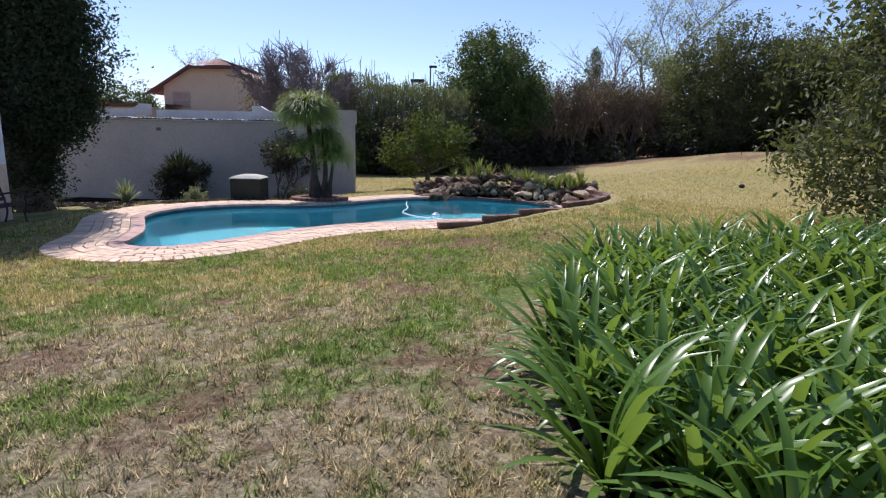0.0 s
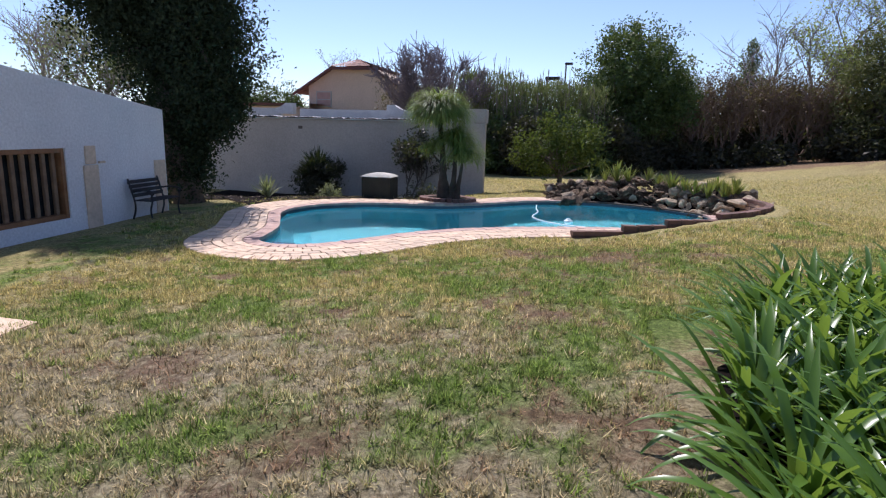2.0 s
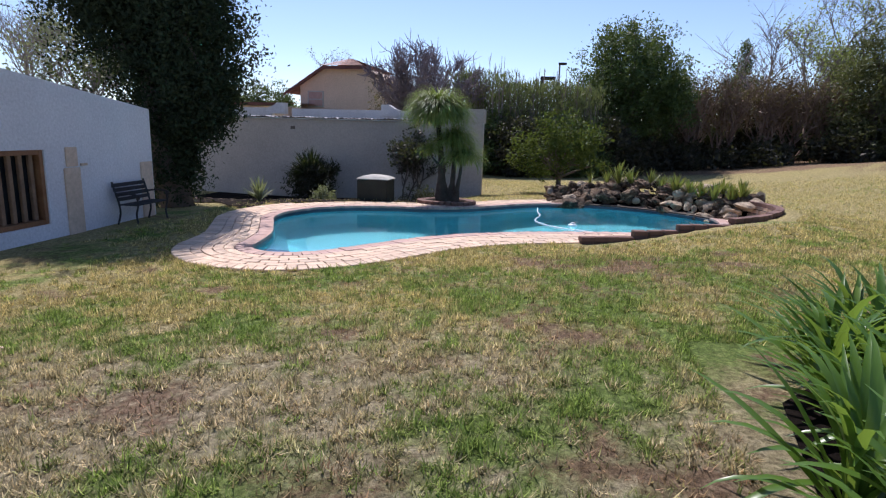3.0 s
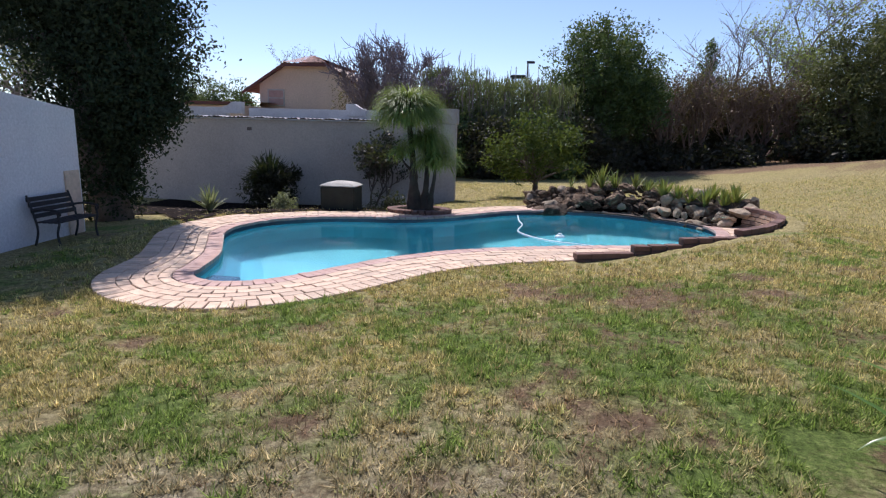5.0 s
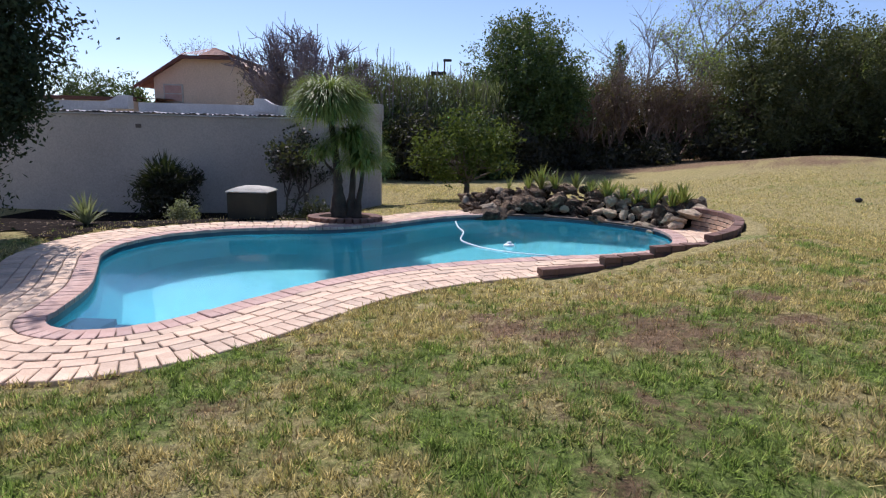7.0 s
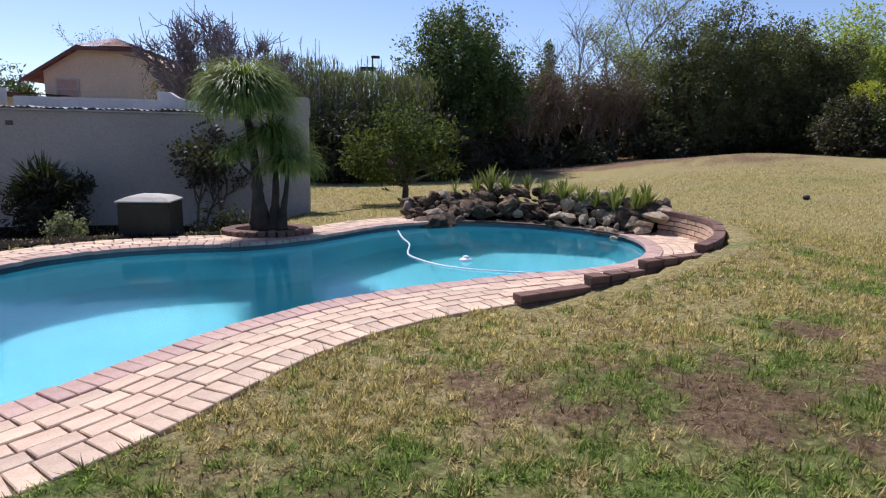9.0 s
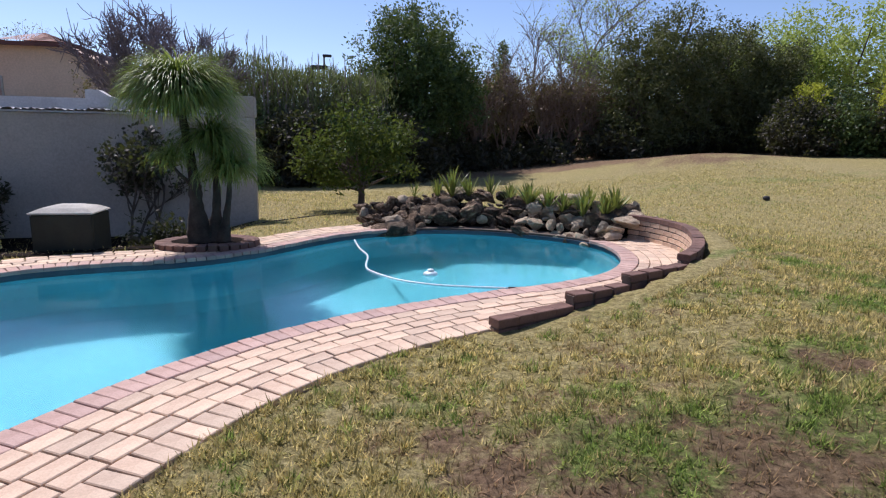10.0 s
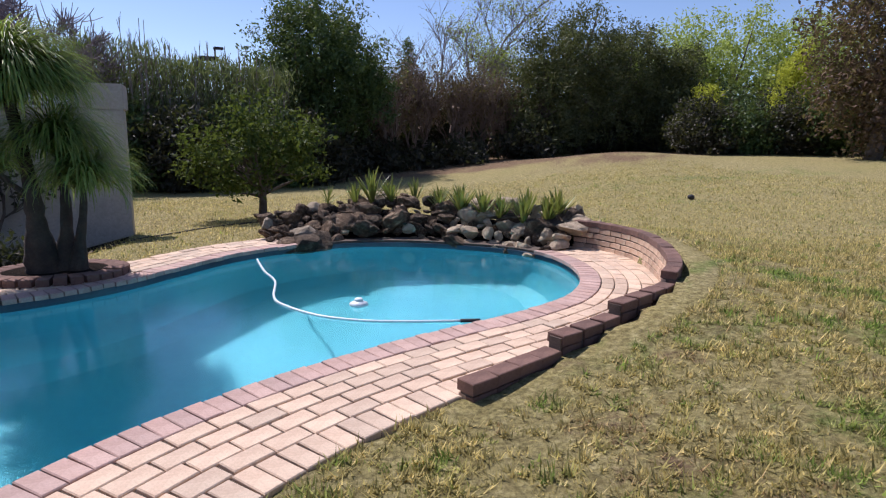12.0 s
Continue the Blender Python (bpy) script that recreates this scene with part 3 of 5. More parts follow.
def back_wall():
    z0 = -1.2
    wall = tagged(part("wall_back", block(-26, -2.95, YB, YB + 0.26, z0, 1.76, 0.012), M_PLASTER_SHADED), "tall white plastered garden wall, shade toned into its plaster", "wall", kind="structure")
    pier = tagged(part("wall_end_pier", block(-3.75, -2.935, YB - 0.012, YB + 0.5, 1.764, 2.2, 0.02), M_PLASTER_SHADED), "raised plastered end of the garden wall", "wall", kind="structure")
    drip = tagged(part("trim", block(-26, -3.76, YB - 0.06, YB + 0.2, 1.764, 1.80, 0.006), M_PARAPET), "pale plaster lip along the wall top", "trim", kind="structure")
    roof = tagged(holder("sheet_roof", (0, YB, 1.80)), "low corrugated metal roof with a ragged edge", "roof", kind="structure")
    n = 230
    x = np.linspace(-26, -3.78, n * 4)
    wave = 0.014 * np.sin(x * 2 * np.pi / 0.13)
    rng = np.random.default_rng(5)
    edge = np.interp(x, np.linspace(-26, -3.7, 260), rng.uniform(-0.14, 0.03, 260))
    wave = wave + np.interp(x, np.linspace(-26, -3.7, 180), rng.uniform(-0.012, 0.03, 180))
    v = np.concatenate([np.c_[x, edge, wave + 0.03], np.c_[x, np.full_like(x, 2.6), wave + 0.0], np.c_[x, edge, wave + 0.022]])
    m = len(x)
    f = [(i, i + 1, m + i + 1, m + i) for i in range(m - 1)] + [(2 * m + i + 1, 2 * m + i, i, i + 1) for i in range(m - 1)]
    raw("sheet", v, f, M_SHEET, roof, "", True)
    par = tagged(holder("parapet_wall", (0, YB + 2.62, 0)), "pale parapet wall with stepped scroll piers", "wall", kind="structure")
    part("parapet", block(-10.6, -3.9, 0, 0.22, 1.6, 2.2, 0.012), M_PARAPET, par)
    part("parapet", block(-26, -11.55, 0.3, 0.5, 1.6, 2.22, 0.012), M_PARAPET, par)
    for cx, flip in ((-11.2, 1), (-6.75, -1)):
        w = 0.32
        prof = [(-w * 1.1, 2.0), (-w * 1.1, 2.22), (-w * 0.6, 2.26), (-w * 0.2, 2.34), (w * 0.1, 2.40), (w, 2.40), (w, 2.0)]
        k = len(prof)
        vv = [(cx - flip * a * -1, -0.05, b) for a, b in prof] + [(cx - flip * a * -1, 0.27, b) for a, b in prof]
        ff = [tuple(range(k)), tuple(range(2 * k - 1, k - 1, -1))] + [(i, k + i, k + (i + 1) % k, (i + 1) % k) for i in range(k)]
        raw("scroll_pier", vv, ff, M_PARAPET, par)
    # darker plaster repair and a vent
    tagged(part("wall_vent", block(-9.35, -9.2, YB - 0.012, YB + 0.02, 1.44, 1.54, 0.004), M_BARK), "small dark vent in the white wall", "vent")


back_wall()


def left_building():
    """White outbuilding with a raked wall, its wooden-slatted window and plaster recesses."""
    a = pose(-8.0, 8.5, 0, 0, 0, math.degrees(math.atan(0.1)))
    wall = holder("wall_left")
    wall.matrix_world = a
    tagged(wall, "white plastered outbuilding wall with a sloping top", "wall", kind="structure")
    # local frame: y along the wall, x=0 the face towards the garden, window from y -1.75 to -0.28
    def slab(y0, y1, z0, za, zb, name="wall_panel"):
        v = [(0, y0, z0), (0, y1, z0), (0, y1, zb), (0, y0, za), (-0.3, y0, z0), (-0.3, y1, z0), (-0.3, y1, zb), (-0.3, y0, za)]
        f = [(0, 1, 2, 3), (7, 6, 5, 4), (0, 4, 5, 1), (3, 2, 6, 7), (1, 5, 6, 2), (0, 3, 7, 4)]
        return raw(name, v, f, M_PLASTER_W, wall)
    top = lambda y: 2.02 - 0.125 * y if y > -9 else 3.1
    w0, w1, zb, zt = -1.75, -0.28, -0.08, 1.03
    slab(-9, w0, -0.8, top(-9), top(w0))
    slab(w1, 2.35, -0.8, top(w1), top(2.35))
    slab(w0, w1, -0.8, zb, zb)
    slab(w0, w1, zt, top(w0), top(w1))
    part("wall_end", block(-6, -0.302, 2.05, 2.35, -0.8, 1.7, 0.01), M_PLASTER_W, wall)
    part("wall_end", block(-6, -0.302, -9, -8.7, -0.8, 3.0, 0.01), M_PLASTER_W, wall)
    part("wall_rear", block(-6.3, -6.0, -9, 2.35, -0.8, 2.6, 0.01), M_PLASTER_W, wall)
    raw("flat_roof", [(-0.02, -9, 3.10), (-0.02, 2.3, 1.70), (-6.2, 2.3, 1.70), (-6.2, -9, 3.10), (-0.02, -9, 3.04), (-0.02, 2.3, 1.64), (-6.2, 2.3, 1.64), (-6.2, -9, 3.04)],
        [(0, 1, 2, 3), (7, 6, 5, 4), (0, 4, 5, 1), (1, 5, 6, 2), (2, 6, 7, 3), (3, 7, 4, 0)], M_SHEET, wall)
    win = holder("window_1")
    win.matrix_world = a
    tagged(win, "brown timber window with vertical wooden slats", "window", kind="structure")
    fr = 0.075
    for b in ((w0, w0 + fr, zb, zt), (w1 - fr, w1, zb, zt), (w0 + fr, w1 - fr, zb, zb + fr), (w0 + fr, w1 - fr, zt - fr, zt)):
        part("window_frame", block(-0.16, -0.02, b[0] + 0.002, b[1] - 0.002, b[2] + 0.002, b[3] - 0.002, 0.006), M_WOOD, win)
    n = 7
    for i in range(n):
        y = w0 + fr + 0.1 + (w1 - w0 - 2 * fr - 0.2) * i / (n - 1)
        part("slat", block(-0.12, -0.07, y - 0.035, y + 0.035, zb + fr + 0.002, zt - fr - 0.002, 0.006), M_SLAT, win)
    part("pane", block(-0.155, -0.145, w0 + fr, w1 - fr, zb + fr, zt - fr, 0), M_GLASS_DARK, win)
    # raised plaster panels beside the window
    def panel(name, y0, y1, z0, z1, label):
        ob = part(name, block(-0.002, 0.03, y0, y1, z0, z1, 0.008), M_HOUSE)
        ob.matrix_world = a
        tagged(ob, label, "wall panel", kind="structure")
    panel("trim_panel", 0.12, 0.36, 0.76, 1.06, "small buff plaster square on the white wall")
    panel("trim_panel", 0.06, 0.40, -0.5, 0.74, "pale plaster panel below a square recess")
    panel("trim_ledge", 0.42, 0.58, 0.76, 0.80, "small dark ledge on the wall")
    panel("trim_panel", 1.95, 2.3, -0.5, 0.75, "pale plaster buttress at the wall end")


left_building()


def bench():
    top = holder("garden_bench")
    top.matrix_world = pose(-7.62, 10.0, gz(-7.62, 10.0) - 0.01, 0, 0, 96) @ Matrix.Scale(0.8, 4)
    tagged(top, "dark slatted garden bench with scrolled metal arms", "bench")
    w = 1.15
    for i in range(4):
        part("seat_slat", block(-w / 2, w / 2, -0.02 + i * 0.11, 0.07 + i * 0.11, 0.42, 0.445, 0.006), M_IRON, top)
    for i in range(4):
        part("back_slat", block(-w / 2, w / 2, 0.42 + i * 0.035, 0.445 + i * 0.035, 0.50 + i * 0.1, 0.58 + i * 0.1, 0.006), M_IRON, top)
    for s in (-1, 1):
        x = s * (w / 2 - 0.03)
        for p in ([(x, 0.0, 0), (x, 0.03, 0.22), (x, -0.02, 0.43), (x, 0.0, 0.62)], [(x, 0.47, 0), (x, 0.40, 0.25), (x, 0.43, 0.5), (x, 0.55, 0.92)]):
            b = Bag()
            b.tube(spline(p, 0.05, False), np.full(len(spline(p, 0.05, False)), 0.022), 6)
            b.out("leg", M_IRON, top)
        arm = spline([(x, 0.46, 0.64), (x, 0.25, 0.67), (x, 0.0, 0.65), (x, -0.06, 0.60), (x, -0.02, 0.56)], 0.04, False)
        b = Bag()
        b.tube(arm, np.full(len(arm), 0.022), 6)
        b.out("armrest", M_IRON, top)


bench()


def pump_box():
    top = holder("pump_cover", (-5.06, 14.92, -0.27))
    tagged(top, "dark box-shaped pool pump cover with a pale domed lid", "pump cover")
    part("body", block(-0.39, 0.39, -0.33, 0.33, -0.12, 0.53, 0.02), M_BOX, top)
    bm = bmesh.new()
    rings = [(0.415, 0.355, 0.534), (0.415, 0.355, 0.55), (0.29, 0.25, 0.61), (0.12, 0.1, 0.645)]
    vs = []
    for a, b, z in rings:
        vs.append([bm.verts.new((x, y, z)) for x, y in ((-a, -b), (a, -b), (a, b), (-a, b))])
    for r, q in zip(vs, vs[1:]):
        for i in range(4):
            bm.faces.new((r[i], r[(i + 1) % 4], q[(i + 1) % 4], q[i]))
    bm.faces.new(vs[-1])
    bm.faces.new(vs[0][::-1])
    bmesh.ops.bevel(bm, geom=bm.edges[:], offset=0.01, segments=2, affect="EDGES")
    part("lid", bm, M_LID, top, "pale weathered domed lid")


pump_box()


def house():
    """Neighbour's house: cream gable with a clipped tiled roof."""
    y0 = 37.0
    top = holder("house", (-14.5, y0, 0))
    tagged(top, "neighbour's cream house with a clipped terracotta-tiled gable", "house")
    hw, ez, cz, cw, rz = 3.15, 4.25, 5.42, 1.25, 6.05
    prof = [(-hw, -0.6), (hw, -0.6), (hw, ez), (cw, cz), (-cw, cz), (-hw, ez)]
    k = len(prof)
    v = [(a, 0, b) for a, b in prof] + [(a, 10, b) for a, b in prof]
    f = [tuple(range(k)), tuple(range(2 * k - 1, k - 1, -1))] + [(i, k + i, k + (i + 1) % k, (i + 1) % k) for i in range(k)]
    raw("wall", v, f, M_HOUSE, top)
    # tiled slopes, row upon row
    slope = (cz - ez) / (hw - cw)
    def tiles(p0, p1, p2, p3, rows, cols, name):
        p0, p1, p2, p3 = map(np.array, (p0, p1, p2, p3))
        out = []
        nrm = np.cross(p1 - p0, p3 - p0)
        nrm = nrm / np.linalg.norm(nrm)
        if nrm[2] < 0:
            nrm = -nrm
        for r in range(rows):
            for c in range(cols):
                u0, u1, v0, v1 = c / cols, (c + 0.97) / cols, r / rows, min((r + 1.15) / rows, 1)
                pt = lambda u, w: (p0 * (1 - u) + p1 * u) * (1 - w) + (p3 * (1 - u) + p2 * u) * w
                out.append([pt(u0, v0) + nrm * 0.07, pt(u1, v0) + nrm * 0.05, pt(u1, v1) + nrm * 0.02, pt(u0, v1) + nrm * 0.035])
        quads(name, np.array(out), M_ROOFTILE, top)
    ov = 0.9
    lo = ez - slope * ov
    for s in (-1, 1):
        tiles((s * (hw + ov), -0.45, lo), (s * (hw + ov), 10.3, lo), (s * 0.02, 10.3, rz), (s * 0.02, 1.2, rz), 14, 34, "roof")
        tiles((s * (hw + ov), -0.45, lo), (s * (hw + ov), 0.6, lo), (s * cw, 0.6, cz + 0.06), (s * cw, -0.45, cz + 0.06), 10, 4, "roof_verge")
        a, b = (s * (hw + ov), lo), (s * cw, cz)
        vv = [(a[0], -0.5, a[1] - 0.10), (a[0], -0.5, a[1] + 0.07), (b[0], -0.5, b[1] + 0.10), (b[0], -0.5, b[1] - 0.07)]
        vv += [(x, -0.44, z) for x, _, z in vv]
        raw("barge_board", vv, [(0, 1, 2, 3), (7, 6, 5, 4), (0, 4, 5, 1), (1, 5, 6, 2), (2, 6, 7, 3), (3, 7, 4, 0)], M_FASCIA, top)
    tiles((-cw - 0.15, -0.6, cz), (cw + 0.15, -0.6, cz), (0.05, 1.2, rz), (-0.05, 1.2, rz), 7, 12, "hip")
    part("hip_fascia", block(-cw - 0.1, cw + 0.1, -0.58, -0.5, cz - 0.18, cz + 0.0, 0.01), M_FASCIA, top)
    win = holder("window", (0, 0, 0))
    win.parent = top
    part("frame", block(-2.62, -1.52, -0.06, 0.02, 2.9, 3.92, 0.01), M_LID, win)
    part("pane", block(-2.54, -1.60, -0.075, -0.062, 3.42, 3.84, 0), M_CURTAIN, win)
    part("pane", block(-2.54, -1.60, -0.075, -0.062, 2.98, 3.36, 0), M_CURTAIN, win)
    # long low roof beside it, seen over the wall
    low = tagged(holder("tiled_wing", (-19, 33, 0)), "low wing with a dark red tiled eave", "house")
    part("wall", block(-8, 2.2, 0, 4, -0.6, 2.75, 0.02), M_HOUSE, low)
    part("fascia", block(-8.3, 2.5, -0.3, -0.2, 2.76, 2.92, 0.01), M_FASCIA, low)
    raw("roof", [(-8.3, -0.3, 2.93), (2.5, -0.3, 2.93), (2.5, 4.3, 3.1), (-8.3, 4.3, 3.1)], [(0, 1, 2, 3)], M_ROOFTILE, low)


house()


def lamp_post(x, y, h, arm, label):
    top = tagged(holder("street_lamp", (x, y, -0.4)), label, "street lamp")
    b = Bag()
    b.tube([(0, 0, 0), (0, 0, h * 0.5), (0, 0, h)], [0.09, 0.075, 0.06], 8)
    b.out("pole", M_IRON, top)
    part("lamp_head", block(-0.1, arm, -0.14, 0.14, h - 0.02, h + 0.16, 0.03), M_IRON, top)


lamp_post(-1.37, 50.6, 7.6, 0.55, "tall dark street lamp beyond the garden")
lamp_post(-1.95, 34.2, 4.9, 0.7, "shorter dark lamp post with a box head")


# ---- rockery ----
def rock_mesh(seed):
    rng = np.random.default_rng(seed)
    bm = bmesh.new()
    bmesh.ops.create_icosphere(bm, subdivisions=3, radius=1)
    planes = rng.normal(size=(12, 3))
    planes /= np.linalg.norm(planes, axis=1)[:, None]
    cut = rng.uniform(0.48, 0.85, 12)
    for v in bm.verts:
        p = np.array(v.co)
        for a, c in zip(planes, cut):
            s = p @ a
            if s > c:
                p = p - a * (s - c) * 0.96
        k = 1 + 0.13 * noise.noise(Vector(p * 2.3) + Vector((seed * 7.1, 0, 0))) + 0.05 * noise.noise(Vector(p * 6.0))
        v.co = p * k
    me = bpy.data.meshes.new("rock")
    bm.to_mesh(me)
    bm.free()
    me.polygons.foreach_set("use_smooth", [False] * len(me.polygons))
    return me


def rockery():
    rng = np.random.default_rng(12)
    dark, pale = [rock_mesh(i) for i in range(6)], [rock_mesh(20 + i) for i in range(4)]
    for m in dark:
        m.materials.append(M_ROCK)
    for m in pale:
        m.materials.append(M_ROCK_PALE)
    shore = spline([(-0.75, 16.35), (0.2, 16.45), (1.2, 16.3), (2.1, 15.78), (2.75, 15.12), (3.05, 14.55)], 0.05, False)
    nor = normals(shore, False)
    # bank of soil under the stones
    xs, steps = len(shore), 12
    v, f = [], []
    for i, (p, n) in enumerate(zip(shore, nor)):
        s = i / (xs - 1)
        for j in range(steps + 1):
            o = -0.1 + 2.0 * j / steps
            q = p + n * o * (0.75 + 0.35 * math.sin(s * 3.1))
            hgt = (0.10 + 0.42 * math.sin(min(s * 1.25, 1) * 3.0) * (0.8 + 0.3 * math.sin(s * 9))) * math.sin(min(j / steps * 1.5, 1) * math.pi * 0.5) * (1 - smooth(0.6, 1.0, j / steps))
            g = gz(q[0], q[1]) if j > 4 else -0.33
            v.append((q[0], q[1], max(g, -0.36) - 0.03 + float(hgt)))
    for i in range(xs - 1):
        for j in range(steps):
            a = i * (steps + 1) + j
            f.append((a, a + 1, a + steps + 2, a + steps + 1))
    bank = tagged(raw("rockery_bank", v, f, M_SOIL_SHADED, None, "", True), "dark soil bank under the pool rockery", "soil bank", kind="structure")
    rows = [(0.03, 0.22, 36, -0.33), (0.22, 0.17, 36, -0.18), (0.42, 0.18, 36, -0.07), (0.62, 0.17, 36, 0.04), (0.82, 0.17, 32, 0.12), (1.05, 0.16, 28, 0.13), (1.3, 0.15, 20, 0.02), (1.55, 0.15, 14, -0.12)]
    for off, size, count, z in rows:
        for k in range(count):
            s = (k + rng.uniform(0.2, 0.8)) / count
            i = int(s * (xs - 1))
            p = shore[i] + nor[i] * (off + rng.uniform(-0.08, 0.1))
            crest = 0.75 + 0.5 * math.sin(min(max(s, 0), 1) * 2.9)
            r = size * (0.45 + 1.15 * rng.random() ** 2.2)
            zz = -0.34 + (z + 0.34) * crest + rng.uniform(-0.03, 0.05)
            light = s > 0.6 and rng.random() < 0.55 or rng.random() < 0.06
            ob = new("rock", (pale if light else dark)[rng.integers(4)])
            ob.location = (p[0], p[1], zz)
            ob.rotation_euler = tuple(rng.uniform(-0.6, 0.6, 2)) + (rng.uniform(0, 6.28),)
            ob.scale = (r * rng.uniform(0.85, 1.7), r * rng.uniform(0.6, 1.1), r * rng.uniform(0.4, 0.95))
            tagged(ob, "pale sandy boulder in the pool rockery" if light else "dark weathered boulder in the pool rockery", "rock", "rockery stones")
    # upright stone at the wall end
    ob = new("rock", pale[1])
    ob.location, ob.scale, ob.rotation_euler = (3.95, 15.3, 0.10), (0.2, 0.16, 0.26), (0.2, 0.3, 1.0)
    tagged(ob, "upright pale stone at the end of the rockery", "rock", "rockery stones")
    for x, y, z, cnt, ln, w, seed in ((1.05, 17.35, 0.12, 46, 0.55, 0.035, 1), (1.9, 17.5, 0.1, 26, 0.42, 0.03, 2), (2.35, 16.35, 0.05, 46, 0.42, 0.045, 3), (2.62, 16.05, 0.02, 40, 0.4, 0.045, 9),
                                      (3.05, 15.45, -0.03, 40, 0.42, 0.045, 4), (3.62, 15.35, 0.02, 44, 0.44, 0.045, 5), (2.2, 17.0, 0.1, 24, 0.36, 0.035, 6), (1.35, 17.15, 0.15, 34, 0.45, 0.035, 7),
                                      (3.3, 15.75, 0.08, 26, 0.36, 0.04, 8), (2.8, 15.75, 0.0, 44, 0.34, 0.04, 10), (3.35, 15.2, 0.0, 44, 0.36, 0.04, 11), (0.75, 17.3, 0.1, 30, 0.4, 0.03, 12), (2.05, 16.6, 0.08, 36, 0.34, 0.035, 13)):
        rosette("aloe", "yellow-green spiky aloe among the rocks", (x, y, z + 0.06), cnt, ln * 1.25, w, L_ALOE, seed + 40, (0.02, 0.75), (0.0, 0.45), "aloe")
    b = rosette("dracaena", "small spiky plant on a thin stem", (0.3, 17.5, -0.2), 30, 0.34, 0.018, L_ALOE, 77, (0.1, 1.4), (0.0, 0.3), "plant", 0.45)
    bag = Bag()
    bag.tube([(0, 0, -0.05), (0.01, 0, 0.2), (0, 0, 0.44)], [0.02, 0.016, 0.012], 6)
    bag.out("stem", M_BARK, b)


rockery()


# ---- trees and shrubs ----
def palm():
    """Ponytail palm with two stems in a brick-edged bed."""
    bx, by = -3.22, 14.85
    top = tagged(holder("ponytail_palm", (bx, by, -0.22)), "two-stemmed ponytail palm with drooping green heads", "palm")
    rng = np.random.default_rng(3)
    for pth, r in (([(-0.10, 0, 0), (-0.13, 0, 0.4), (-0.16, 0, 1.1), (-0.27, 0, 1.97)], [0.22, 0.09, 0.065, 0.05]),
                   ([(0.10, 0.05, 0), (0.12, 0.05, 0.35), (0.15, 0.05, 0.85), (0.12, 0.05, 1.42)], [0.17, 0.065, 0.05, 0.04]),
                   ([(0.22, -0.05, 0), (0.27, -0.05, 0.35), (0.33, -0.05, 0.7), (0.36, -0.05, 1.04)], [0.12, 0.055, 0.04, 0.03]),
                   ([(-0.15, -0.02, 0.85), (-0.26, -0.06, 0.97), (-0.36, -0.10, 1.09), (-0.42, -0.12, 1.2)], [0.035, 0.03, 0.025, 0.02])):
        path = spline(pth, 0.08, False)
        bag = Bag()
        rr = np.interp(np.linspace(0, 1, len(path)), np.linspace(0, 1, 4), r) * (1 + 0.06 * rng.normal(size=len(path)))
        bag.tube(path, rr, 9)
        bag.out("stem", M_PALMBARK, top)
    for c, cnt, ln, lift in (((-0.27, 0, 1.95), 2600, 1.08, 0.0), ((0.12, 0.05, 1.40), 760, 0.82, 0.15), ((0.36, -0.05, 1.02), 640, 0.76, 0.15), ((-0.42, -0.12, 1.2), 200, 0.5, 0.2)):
        bag = Bag()
        for _ in range(cnt):
            v, f = strap(ln * rng.uniform(0.7, 1.12), 0.015, lift + 1.1 * rng.random() ** 0.8, rng.uniform(1.9, 2.8), 8)
            v = rotz(v, rng.uniform(0, 6.283))
            bag.add(v + np.array(c) + rng.normal(size=3) * np.array([0.05, 0.05, 0.05]), f)
        bag.out("leaf_head", L_PALM, top)


palm()

# the broad dark evergreen by the outbuilding
leafed_tree("cypress", "huge dark evergreen conifer beside the outbuilding", (-8.75, 12.3, -0.45), 6.0, 0.3,
            [((0.15, 0, 4.0), (1.3, 1.4, 2.5)), ((-0.9, -0.2, 5.2), (1.6, 1.6, 2.0)), ((0.0, 0.2, 6.2), (1.5, 1.6, 1.8)), ((0.45, 0.1, 2.5), (0.9, 0.9, 1.0)), ((0.0, 0, 1.5), (0.55, 0.6, 1.7)), ((-0.25, 0, 1.0), (0.5, 0.6, 1.2))],
            4300, 52, 0.16, (0.095, 0.045), L_DARK, 21, limbs=26, hollow=0.12, up=0.6)
leafed_tree("citrus_tree", "small rounded citrus tree on the lawn", (-0.62, 20.6, gz(-0.62, 20.6)), 1.2, 0.09,
            [((-0.15, 0, 1.45), (1.2, 1.2, 0.75)), ((0.0, 0, 2.25), (0.7, 0.8, 0.6)), ((0.85, 0, 1.75), (0.6, 0.7, 0.55)), ((-1.25, 0, 1.25), (0.6, 0.7, 0.5)), ((-0.6, 0, 2.0), (0.5, 0.6, 0.45)), ((0.9, 0, 1.1), (0.5, 0.5, 0.35)), ((-0.7, 0, 0.75), (0.5, 0.5, 0.3))],
            185, 34, 0.13, (0.125, 0.05), L_CITRUS, 22, limbs=30, hollow=0.3)
leafed_tree("shade_tree", "large round dark green shade tree", (2.6, 32.3, -0.3), 4.2, 0.28,
            [((0.0, 0, 4.5), (2.7, 2.5, 2.3)), ((-0.2, 0, 6.0), (1.9, 1.8, 1.5)), ((1.0, 0, 3.6), (2.2, 2.0, 1.7)), ((-1.2, 0, 3.9), (1.7, 1.8, 1.5))],
            700, 62, 0.24, (0.17, 0.07), L_TREE, 23, limbs=26, hollow=0.45)


